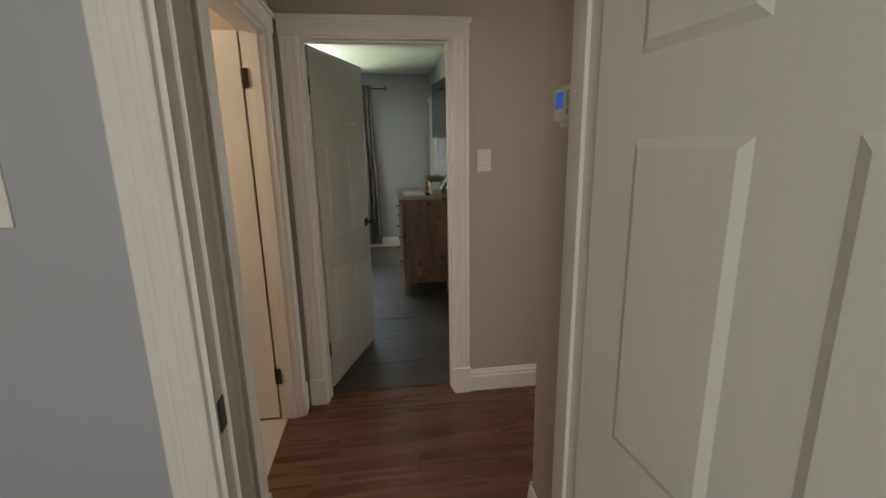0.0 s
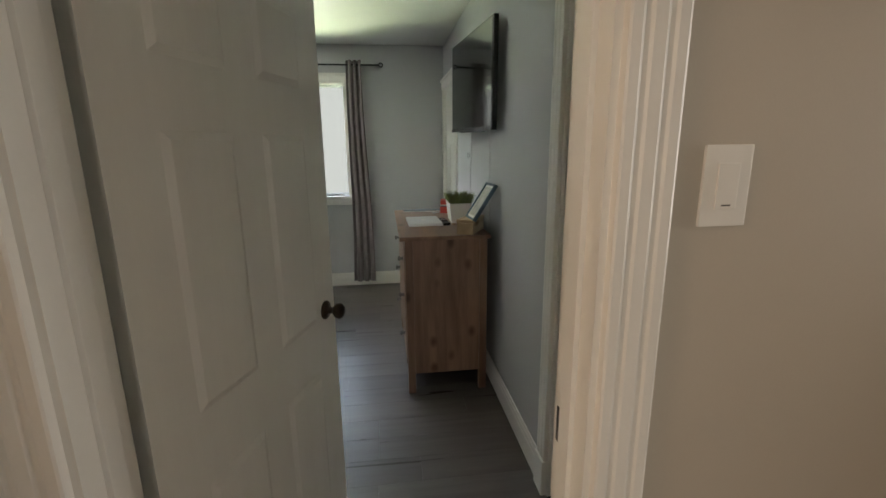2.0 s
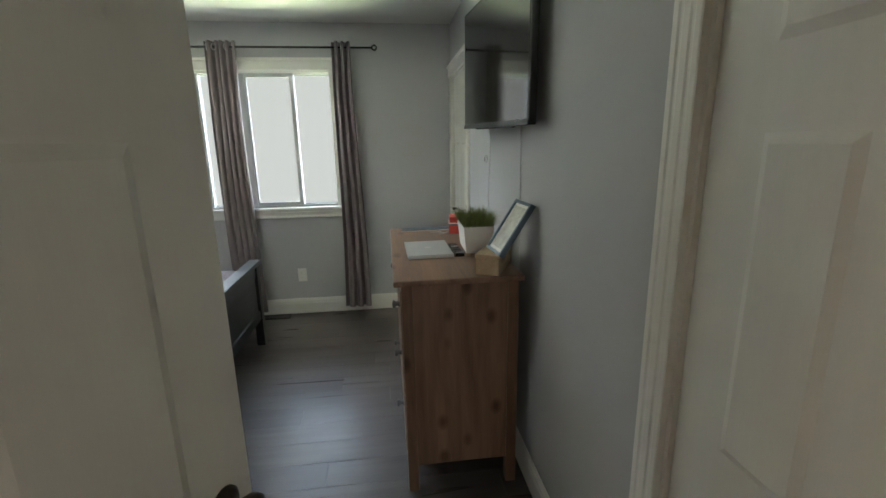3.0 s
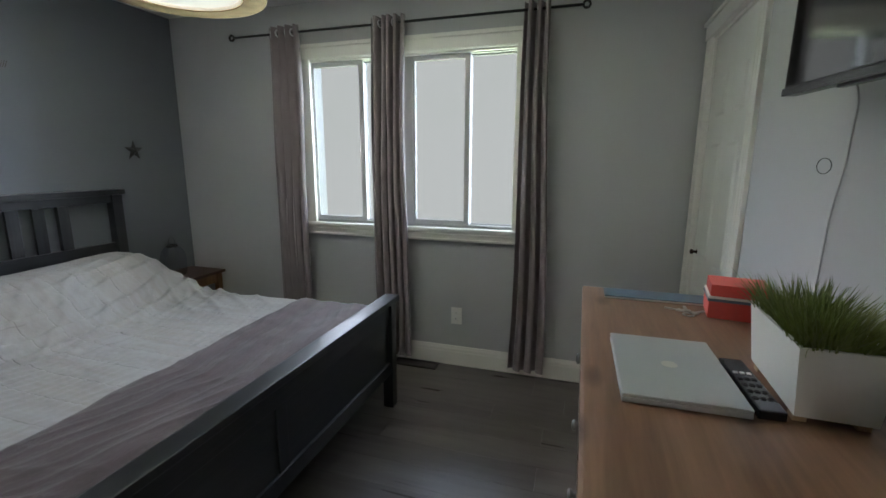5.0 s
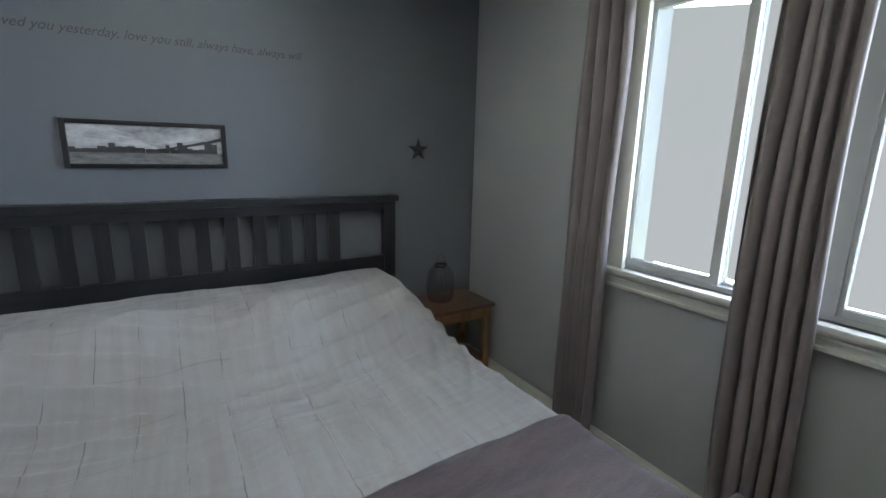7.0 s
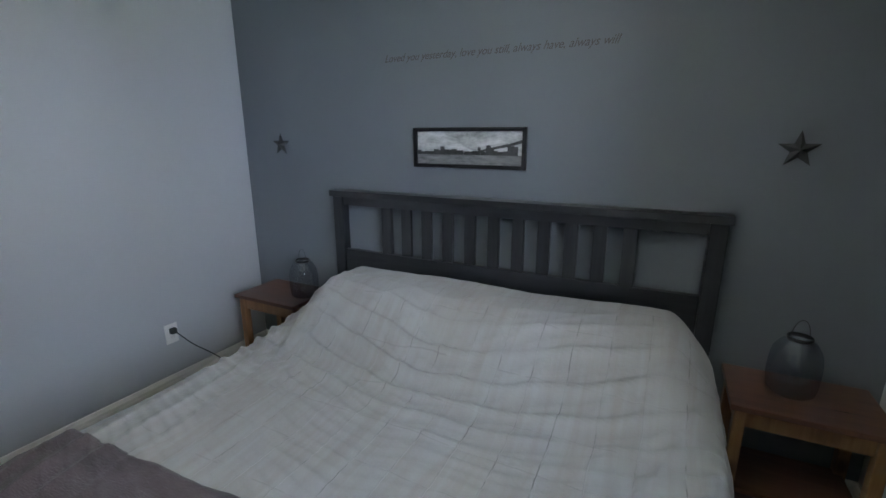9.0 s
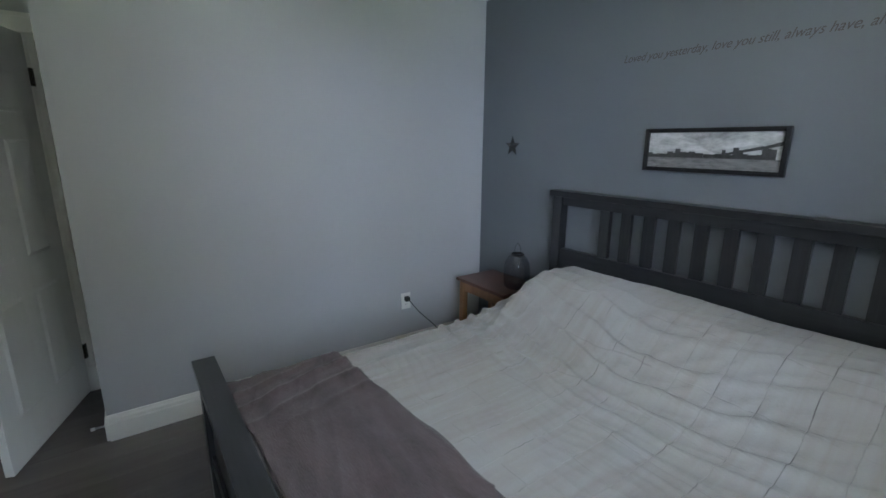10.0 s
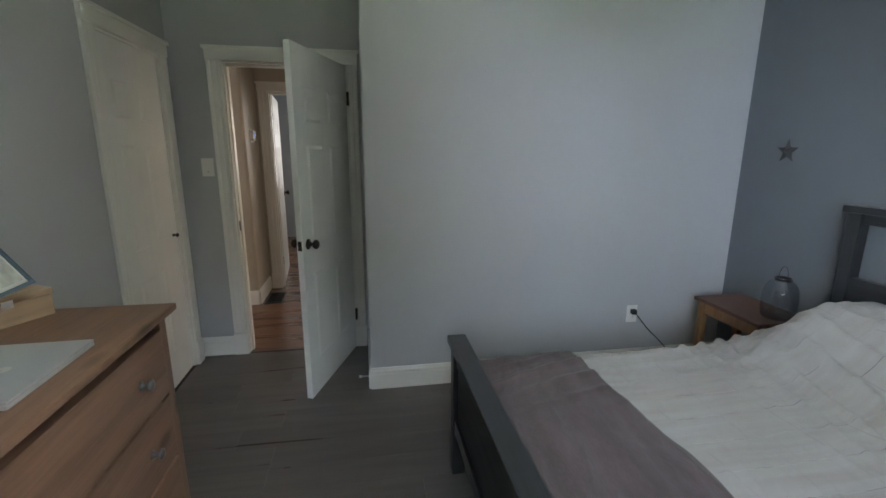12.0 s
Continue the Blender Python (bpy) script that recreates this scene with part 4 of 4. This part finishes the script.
for p, q in ((o0, o1), (o1, i1), (i1, i0)):
    for k in range(4):
        bm.faces.new([p[k], p[(k + 1) % 4], q[(k + 1) % 4], q[k]])
bm.faces.new(o0)
bm.faces.new(i0)
part("pot", bm, POT_WHITE, planter, "white tapered trough pot")
for sx in (-1, 1):
    for sy in (-1, 1):
        boxes("foot", PINE_PALE, planter, [(sx * 0.045 - 0.010, sx * 0.045 + 0.010, sy * 0.095 - 0.012, sy * 0.095 + 0.012, 0, 0.0145)], "pale wooden foot")
rnd = random.Random(5)
bm = bmesh.new()
for k in range(1100):
    x, y = rnd.uniform(-0.058, 0.058), rnd.uniform(-0.115, 0.115)
    h = rnd.uniform(0.055, 0.105)
    lean = Vector((x * 0.7 + rnd.uniform(-0.025, 0.025), y * 0.45 + rnd.uniform(-0.03, 0.03), 0))
    a, wd = rnd.uniform(0, math.pi), 0.0022
    side = Vector((math.cos(a), math.sin(a), 0)) * wd
    root = Vector((x, y, PH - 0.03))
    p1, p2 = root + lean * 0.35 + Vector((0, 0, h * 0.55)), root + lean + Vector((0, 0, h))
    v = [bm.verts.new(root - side), bm.verts.new(root + side), bm.verts.new(p1 + side * 0.8), bm.verts.new(p1 - side * 0.8), bm.verts.new(p2)]
    bm.faces.new([v[0], v[1], v[2], v[3]])
    bm.faces.new([v[3], v[2], v[4]])
g = part("grass", bm, GRASS, planter, "green artificial grass blades")
g["kind"] = "stuff"

crate = thing("wooden_box", "pale wooden box under the photo frame on the dresser", "box", m=pose(-0.19, 1.845, DZ, 0, 0, -28))
boxes("body", PINE_PALE, crate, [(-0.048, 0.048, -0.117, 0.117, 0.0, 0.066)], bevel=0.003)
boxes("lid", PINE_PALE, crate, [(-0.051, 0.051, -0.12, 0.12, 0.0675, 0.085)], bevel=0.003)
boxes("clasp", STEEL, crate, [(-0.0525, -0.0495, -0.014, 0.014, 0.056, 0.078)], "small metal clasp")

fr = thing("photo_frame", "blue grey framed photo leaning on the wooden box", "photo frame", m=pose(-0.212, 1.787, DZ + 0.0865, 0, 0, 4) @ pose(0, 0, 0, 0, 33, 0))
w2, hh, e = 0.088, 0.238, 0.013
boxes("frame", FRAME_BLUE, fr, [(-0.002, 0.020, -w2, -w2 + e, 0, hh), (-0.002, 0.020, w2 - e, w2, 0, hh), (-0.002, 0.020, -w2 + e, w2 - e, 0, e), (-0.002, 0.020, -w2 + e, w2 - e, hh - e, hh)], bevel=0.002)
boxes("mat_border", PLASTIC_WHITE, fr, [(0.006, 0.008, -w2 + e, w2 - e, e, hh - e)], "white mat border")
boxes("photo", PHOTO, fr, [(0.004, 0.0055, -w2 + e + 0.012, w2 - e - 0.012, e + 0.012, hh - e - 0.012)], "glossy photo with the window's reflection painted pale")

remote = thing("remote_control", "black remote control lying on the dresser", "remote control", m=pose(-0.307, 2.17, DZ, 0, 0, 2))
boxes("body", TV_BLACK, remote, [(-0.022, 0.022, -0.11, 0.11, 0.0, 0.018)], bevel=0.004)
for k in range(5):
    for x in (-0.012, 0.0, 0.012):
        boxes("button", PLASTIC_WHITE if k == 4 else SUBFLOOR, remote, [(x - 0.004, x + 0.004, -0.07 + k * 0.026, -0.062 + k * 0.026, 0.018, 0.0195)])
card = thing("red_box", "small red cardboard boxes stacked on the dresser", "box", m=pose(-0.195, 2.67, DZ, 0, 0, -8))
boxes("carton", RED_CARD, card, [(-0.075, 0.075, -0.065, 0.065, 0.0, 0.050)], "dull red lower box", 0.002)
boxes("stripe", FRAME_BLUE, card, [(-0.078, 0.078, -0.068, 0.068, 0.0505, 0.058)], "dark blue stripe")
boxes("paper_layer", PLASTIC_WHITE, card, [(-0.076, 0.076, -0.066, 0.066, 0.0585, 0.064)], "white paper layer")
boxes("top_box", RED_CARD, card, [(-0.072, 0.072, -0.062, 0.062, 0.0645, 0.098)], "bright red top", 0.002)
keys = thing("keys", "small bunch of steel keys on the dresser", "keys", m=pose(-0.325, 2.62, DZ, 0, 0, 30))
bm = bmesh.new()
lathe(bm, [(0.013, 0.001), (0.016, 0.001), (0.016, 0.004), (0.013, 0.004), (0.013, 0.001)], 16)
part("ring", bm, STEEL, keys, "", True)
for a in (10, 60, 130):
    bm = bmesh.new()
    box(bm, 0.012, 0.032, -0.011, 0.011, 0.002, 0.005, bevel=0.001)
    box(bm, 0.032, 0.065, -0.004, 0.004, 0.002, 0.005)
    bmesh.ops.transform(bm, matrix=pose(0, 0, 0.0006 * a / 10, 0, 0, a), verts=bm.verts)
    part("key", bm, STEEL, keys)
pen = thing("magazine", "thin folded magazine at the dresser's back edge", "magazine", m=pose(-0.38, 2.775, DZ, 0, 0, 0))
boxes("pages", PLASTIC_WHITE, pen, [(-0.17, 0.17, -0.045, 0.045, 0.0005, 0.006)], "white paper edges")
boxes("cover", FRAME_BLUE, pen, [(-0.172, 0.172, -0.047, 0.047, 0.0062, 0.0085)], "dark blue glossy cover")

# ---- television ----
tv = thing("television", "black flat television on a wall mount", "television", m=pose(-0.143, 2.10, 1.572, 1.0, 0, 4.5))
TW, TH = 0.91, 0.565
bm = bmesh.new()
box(bm, -0.012, 0.018, -TW / 2, TW / 2, 0.0, TH, bevel=0.005)
box(bm, 0.016, 0.050, -TW / 2 + 0.14, TW / 2 - 0.14, 0.03, TH - 0.20, bevel=0.012)
part("body", bm, TV_BLACK, tv)
boxes("screen", TV_SCREEN, tv, [(-0.0135, -0.0115, -TW / 2 + 0.013, TW / 2 - 0.013, 0.022, TH - 0.013)], "glossy black screen")
boxes("bottom_strip", TV_BLACK, tv, [(-0.0165, -0.010, -TW / 2, TW / 2, 0.0, 0.018)], bevel=0.002)
boxes("speaker_bar", TV_BLACK, tv, [(-0.004, 0.012, -0.26, 0.26, -0.006, 0.0)], bevel=0.003)
boxes("wall_mount", BLACK_METAL, tv, [(0.050, 0.064, -0.16, 0.16, 0.14, 0.32), (0.064, 0.073, -0.03, 0.03, 0.17, 0.29), (0.073, 0.082, -0.10, 0.10, 0.12, 0.34)], bevel=0.004)


def cable(points, radius, material, label):
    cu = bpy.data.curves.new("cable", "CURVE")
    cu.dimensions, cu.bevel_depth, cu.bevel_resolution = "3D", radius, 2
    sp = cu.splines.new("NURBS")
    sp.points.add(len(points) - 1)
    for q, p in zip(sp.points, points):
        q.co = (*p, 1)
    sp.use_endpoint_u, sp.order_u = True, 3
    cu.materials.append(material)
    temp = new("cable", cu)
    bpy.context.view_layer.update()
    me = bpy.data.meshes.new_from_object(temp.evaluated_get(bpy.context.evaluated_depsgraph_get()))
    bpy.data.objects.remove(temp)
    return tagged(new("cable", me), label, "cable")


cable([(-0.120, 2.504, 1.694), (-0.062, 2.494, 1.594), (-0.056, 2.517, 1.502), (-0.056, 2.521, 1.409), (-0.056, 2.550, 1.316), (-0.056, 2.560, 1.224), (-0.058, 2.560, 0.880)], 0.0024, CABLE_GREY, "thin pale grey cable hanging down from the television")
cable([(-0.120, 1.96, 1.717), (-0.062, 1.948, 1.617), (-0.056, 1.947, 1.534), (-0.056, 1.939, 1.451), (-0.056, 1.939, 1.369), (-0.056, 1.933, 1.286), (-0.058, 1.933, 0.880)], 0.0022, CABLE_GREY, "thicker pale grey cable hanging down the wall from the television")
ry, rz = 2.62, 1.415
cable([(-0.057, ry + 0.038 * math.cos(k * math.pi / 8), rz + 0.020 * math.sin(k * math.pi / 8)) for k in range(17)], 0.0011, CABLE, "small coil of thin black cord on the wall")

# ---- on the walls ----


def plate(m, label, kind):
    """A wall plate facing local -y at the origin."""
    p = thing({"switch": "light_switch", "outlet": "wall_outlet"}[kind], label, "switch" if kind == "switch" else "outlet", m=m)
    boxes("cover_plate", PLASTIC_WHITE, p, [(-0.038, 0.038, -0.006, 0.0, -0.06, 0.06)], bevel=0.002)
    if kind == "switch":
        boxes("rocker", PLASTIC_WHITE, p, [(-0.017, 0.017, -0.0095, -0.006, -0.034, 0.034)], bevel=0.0015)
        boxes("marker", SUBFLOOR, p, [(-0.007, 0.007, -0.0100, -0.0095, -0.029, -0.027)], "small dark marker line")
    else:
        for z in (-0.022, 0.022):
            boxes("socket", PLASTIC_WHITE, p, [(-0.017, 0.017, -0.0085, -0.006, z - 0.015, z + 0.015)], bevel=0.001)
            boxes("slot", SUBFLOOR, p, [(-0.007, -0.005, -0.0088, -0.0085, z - 0.005, z + 0.005)])
            boxes("slot", SUBFLOOR, p, [(0.005, 0.007, -0.0088, -0.0085, z - 0.004, z + 0.004)])
    return p


plate(pose(-0.193, -0.13, 1.415), "white rocker light switch beside the bedroom doorway in the hall", "switch")
plate(pose(-0.222, 0.0, 1.37, 0, 0, 180), "white rocker light switch inside the bedroom door", "switch")
plate(pose(-1.435, YW, 0.365), "white wall outlet below the window", "outlet")
plate(pose(-3.04, YB, 0.40, 0, 0, 180), "white wall outlet with a black plug near the nightstand", "outlet")
plate(pose(-1.425, -1.76, 1.44), "white rocker light switch beside the first doorway", "switch")
plug = boxes("power_plug", CABLE, None, [(-3.056, -3.024, YB + 0.009, YB + 0.04, 0.405, 0.437)], bevel=0.004)
tagged(plug, "small black plug in the wall outlet", "plug")
cable([(-3.04, YB + 0.035, 0.42), (-3.04, YB + 0.08, 0.41), (-3.08, YB + 0.12, 0.34), (-3.16, YB + 0.16, 0.26), (-3.26, YB + 0.19, 0.14), (-3.32, YB + 0.30, 0.012), (-3.30, YB + 0.5, 0.006)], 0.003, CABLE, "thin black cord running from the plug to the floor")

th = thing("thermostat", "white thermostat with a blue display on the hall wall", "thermostat", m=pose(-0.21, -1.345, 1.60, 0, 0, -90) @ Matrix.Diagonal((0.92, 0.92, 0.92, 1)))
boxes("wall_plate", PLASTIC_WHITE, th, [(-0.075, 0.075, -0.008, 0.0, -0.055, 0.075)], bevel=0.004)
boxes("housing", PLASTIC_WHITE, th, [(-0.062, 0.062, -0.034, -0.008, -0.036, 0.062)], bevel=0.006)
boxes("display", LCD, th, [(-0.048, 0.012, -0.0352, -0.034, 0.0, 0.050)], "lit blue display")
for k in range(3):
    boxes("button", PLASTIC_WHITE, th, [(-0.045 + k * 0.02, -0.033 + k * 0.02, -0.0365, -0.034, -0.024, -0.014)], bevel=0.001)
for k in range(9):
    boxes("vent_slot", SUBFLOOR, th, [(0.034, 0.056, -0.0346, -0.0339, -0.018 + k * 0.008, -0.0155 + k * 0.008)])

pic = thing("framed_picture", "black framed panoramic black and white skyline print", "picture", m=Matrix.Translation((XH, 2.291, 1.483)))
PW, PHT, f = 0.312, 0.103, 0.02
boxes("frame", BLACK_METAL, pic, [(0, 0.022, -PW, -PW + f, -PHT, PHT), (0, 0.022, PW - f, PW, -PHT, PHT), (0, 0.022, -PW + f, PW - f, -PHT, -PHT + f), (0, 0.022, -PW + f, PW - f, PHT - f, PHT)], "black frame", 0.003)
pr = boxes("print", PICTURE_SKY, pic, [(0.004, 0.008, -PW + f, PW - f, -PHT + f, PHT - f)], "grey cloudy skyline print")
boxes("print_water", PICTURE_WATER, pr, [(0.008, 0.0086, -PW + f, PW - f, -PHT + f, -0.035)])
bm = bmesh.new()
rnd = random.Random(9)
y = -PW + f
while y < PW - f - 0.03:
    wd = rnd.uniform(0.012, 0.035)
    far = abs(y - 0.05) / PW
    box(bm, 0.008, 0.0092, y, min(y + wd, PW - f), -0.035, -0.022 + rnd.uniform(0.004, 0.042) * (1 - 0.4 * far))
    y += wd * rnd.uniform(0.7, 1.1)
part("print_skyline", bm, PICTURE_DARK, pr)
bm = bmesh.new()
pts = [(0.02, -0.028), (0.12, -0.004), (0.22, 0.016), (0.289, 0.034)]
for (a, b), (c, d) in zip(pts, pts[1:]):
    v = [bm.verts.new((0.0096, p, q)) for p, q in ((a, b - 0.004 - 0.02 * a), (c, d - 0.004 - 0.02 * c), (c, d + 0.004 + 0.012 * c), (a, b + 0.004))]
    v2 = [bm.verts.new((0.0086, u.co.y, u.co.z)) for u in v]
    bm.faces.new(v)
    bm.faces.new(v2[::-1])
    for k in range(4):
        bm.faces.new([v[k], v2[k], v2[(k + 1) % 4], v[(k + 1) % 4]])
part("print_bridge", bm, PICTURE_DARK, pr)


def barn_star(y, z, r, label):
    bm = bmesh.new()
    tip, back = bm.verts.new((0.030, 0, 0)), []
    for k in range(10):
        a = math.pi / 2 + k * math.pi / 5
        q = r if k % 2 == 0 else r * 0.40
        back.append(bm.verts.new((0.002, q * math.cos(a), q * math.sin(a))))
    for k in range(10):
        bm.faces.new([tip, back[k], back[(k + 1) % 10]])
    bm.faces.new(back[::-1])
    ob = link("metal_star", bm, STAR_METAL, m=Matrix.Translation((XH, y, z)))
    return tagged(ob, label, "wall star", "metal stars above the bed")


barn_star(0.99, 1.49, 0.073, "dark metal barn star hung near the closet wall")
barn_star(3.665, 1.492, 0.073, "dark metal barn star hung near the window wall")

fc = bpy.data.curves.new("wall_lettering", "FONT")
fc.body = "Loved you yesterday, love you still, always have, always will"
fc.size, fc.shear, fc.extrude, fc.align_x = 0.054, 0.4, 0.0006, "CENTER"
ft = new("wall_lettering", fc)
bpy.context.view_layer.update()
fm = bpy.data.meshes.new_from_object(ft.evaluated_get(bpy.context.evaluated_depsgraph_get()))
wide = max(v.co.x for v in fm.vertices) - min(v.co.x for v in fm.vertices)
bpy.data.objects.remove(ft)
fm.materials.append(LETTERING)
letters = new("wall_lettering", fm)
letters.matrix_world = Matrix.Translation((XH + 0.0018, 2.39, 1.925)) @ Matrix(((0, 0, 1, 0), (1, 0, 0, 0), (0, 1, 0, 0), (0, 0, 0, 1))) @ Matrix.Diagonal((1.19 / wide, 1, 1, 1))
tagged(letters, "thin grey slanted lettering on the wall above the picture", "wall lettering")

# ---- ceiling light ----
LX, LY, LZ = -2.0, 2.54, 1.99
cl = thing("ceiling_light", "round drum ceiling light with woven rim, lit", "ceiling light", m=Matrix.Translation((LX, LY, LZ)))
bm = bmesh.new()
lathe(bm, [(0.190, 0.010), (0.0, 0.006)], 48)
part("diffuser", bm, DIFFUSER, cl, "glowing white glass diffuser", True)
bm = bmesh.new()
lathe(bm, [(0.192, 0.0), (0.198, 0.0), (0.198, 0.14), (0.192, 0.14), (0.192, 0.0)], 48)
part("inner_shade", bm, BULB_GLOW, cl, "warm glowing inner shade", True)
bm = bmesh.new()
lathe(bm, [(0.198, -0.004), (0.275, -0.004), (0.280, 0.004), (0.280, 0.02), (0.272, 0.02), (0.272, 0.006), (0.198, 0.006), (0.198, -0.004)], 48)
part("bottom_rim", bm, SHADE, cl, "brown woven rim", True)
bm = bmesh.new()
for k in range(48):
    a = 2 * math.pi * k / 48
    for s in (1, -1):
        tube(bm, (0.276 * math.cos(a), 0.276 * math.sin(a), 0.01), (0.276 * math.cos(a + s * 0.25), 0.276 * math.sin(a + s * 0.25), 0.155), 0.0018, None, 4, False)
part("outer_mesh", bm, SHADE, cl, "open wire mesh drum")
bm = bmesh.new()
lathe(bm, [(0.270, 0.15), (0.281, 0.15), (0.281, 0.162), (0.270, 0.162), (0.270, 0.15)], 48)
part("top_rim", bm, SHADE, cl, "", True)
bm = bmesh.new()
for a in (0, 2.09, 4.19):
    tube(bm, (0, 0, 0.17), (0.275 * math.cos(a), 0.275 * math.sin(a), 0.156), 0.004, None, 6)
tube(bm, (0, 0, 0.14), (0, 0, H - LZ - 0.02), 0.008)
part("stem", bm, BLACK_METAL, cl)
bm = bmesh.new()
lathe(bm, [(0.0, H - LZ - 0.03), (0.05, H - LZ - 0.028), (0.065, H - LZ - 0.005), (0.065, H - LZ), (0.0, H - LZ)], 28)
part("canopy", bm, BLACK_METAL, cl, "", True)

stop = thing("door_stop", "small white rubber-tipped door stop on the baseboard", "door stop", m=Matrix.Translation((XB + 0.014, 0.615, 0.06)))
bm = bmesh.new()
tube(bm, (0, 0, 0), (0.045, 0, 0), 0.005, None, 10)
part("spring", bm, STEEL, stop, "", True)
bm = bmesh.new()
tube(bm, (0.045, 0, 0), (0.062, 0, 0), 0.009, 0.008, 12)
part("tip", bm, PLASTIC_WHITE, stop, "white rubber tip", True)

# ---- floor vents ----


def vent(m, lx, ly, label):
    v = thing("floor_vent", label, "floor vent", m=m)
    e = 0.018
    boxes("frame", BLACK_METAL, v, [(-lx, lx, -ly, -ly + e, 0, 0.006), (-lx, lx, ly - e, ly, 0, 0.006), (-lx, -lx + e, -ly + e, ly - e, 0, 0.006), (lx - e, lx, -ly + e, ly - e, 0, 0.006)], bevel=0.0015)
    n = int((2 * lx - 2 * e) / 0.016)
    for k in range(n):
        x = -lx + e + (k + 0.5) * (2 * lx - 2 * e) / n
        boxes("slat", BLACK_METAL, v, [(x - 0.0035, x + 0.0035, -ly + e, ly - e, 0.0005, 0.005)])
    return v


vent(pose(-1.71, YW - 0.075, 0.0), 0.16, 0.055, "dark metal floor vent below the window")
vent(pose(-0.33, -1.27, 0.0, 0, 0, 90), 0.17, 0.085, "dark metal floor vent by the thermostat wall")

# ---- floor boards ----
plank_meshes = {}


def plank(length, width, material):
    key = (round(length, 3), round(width, 3), material.name)
    if key not in plank_meshes:
        bm = bmesh.new()
        c, t = 0.0007, 0.011
        lo = [bm.verts.new((x, y, -t)) for x, y in ((0, 0), (length, 0), (length, width), (0, width))]
        md = [bm.verts.new((v.co.x, v.co.y, -c)) for v in lo]
        hi = [bm.verts.new((x, y, 0)) for x, y in ((c, c), (length - c, c), (length - c, width - c), (c, width - c))]
        for p, q in ((lo, md), (md, hi)):
            for k in range(4):
                bm.faces.new([p[k], p[(k + 1) % 4], q[(k + 1) % 4], q[k]])
        bm.faces.new(hi)
        me = bpy.data.meshes.new("plank")
        bmesh.ops.recalc_face_normals(bm, faces=bm.faces)
        bm.to_mesh(me)
        bm.free()
        me.materials.append(material)
        plank_meshes[key] = me
    return plank_meshes[key]


def boards(x0, x1, y0, y1, material, rnd, width=0.165, length=1.22):
    y = y0
    while y < y1 - 0.004:
        w = min(width, y1 - y)
        x = x0 - round(rnd.uniform(0.1, 0.9) * length, 1)
        while x < x1 - 0.004:
            a, b = max(x, x0), min(x + length, x1)
            if b - a > 0.01:
                ob = new("plank", plank(b - a - 0.0003, w - 0.0003, material))
                ob.matrix_world = Matrix.Translation((a, y, 0))
                ob.parent = floor
            x += length
        y += width


rnd = random.Random(3)
boards(XH, XT, YB, YW, FLOOR_BED, rnd)
boards(XB, XT, 0.0, YB, FLOOR_BED, rnd)
boards(DOOR[0] + 0.012, DOOR[1] - 0.012, -0.13, 0.0, FLOOR_HALL, rnd)
boards(-1.36, 2.4, -1.63, -0.13, FLOOR_HALL, rnd)
boards(START[0] + 0.012, START[1] - 0.012, -1.76, -1.63, FLOOR_HALL, rnd)
boards(-3.2, 1.4, -4.6, -1.76, FLOOR_HALL, rnd)
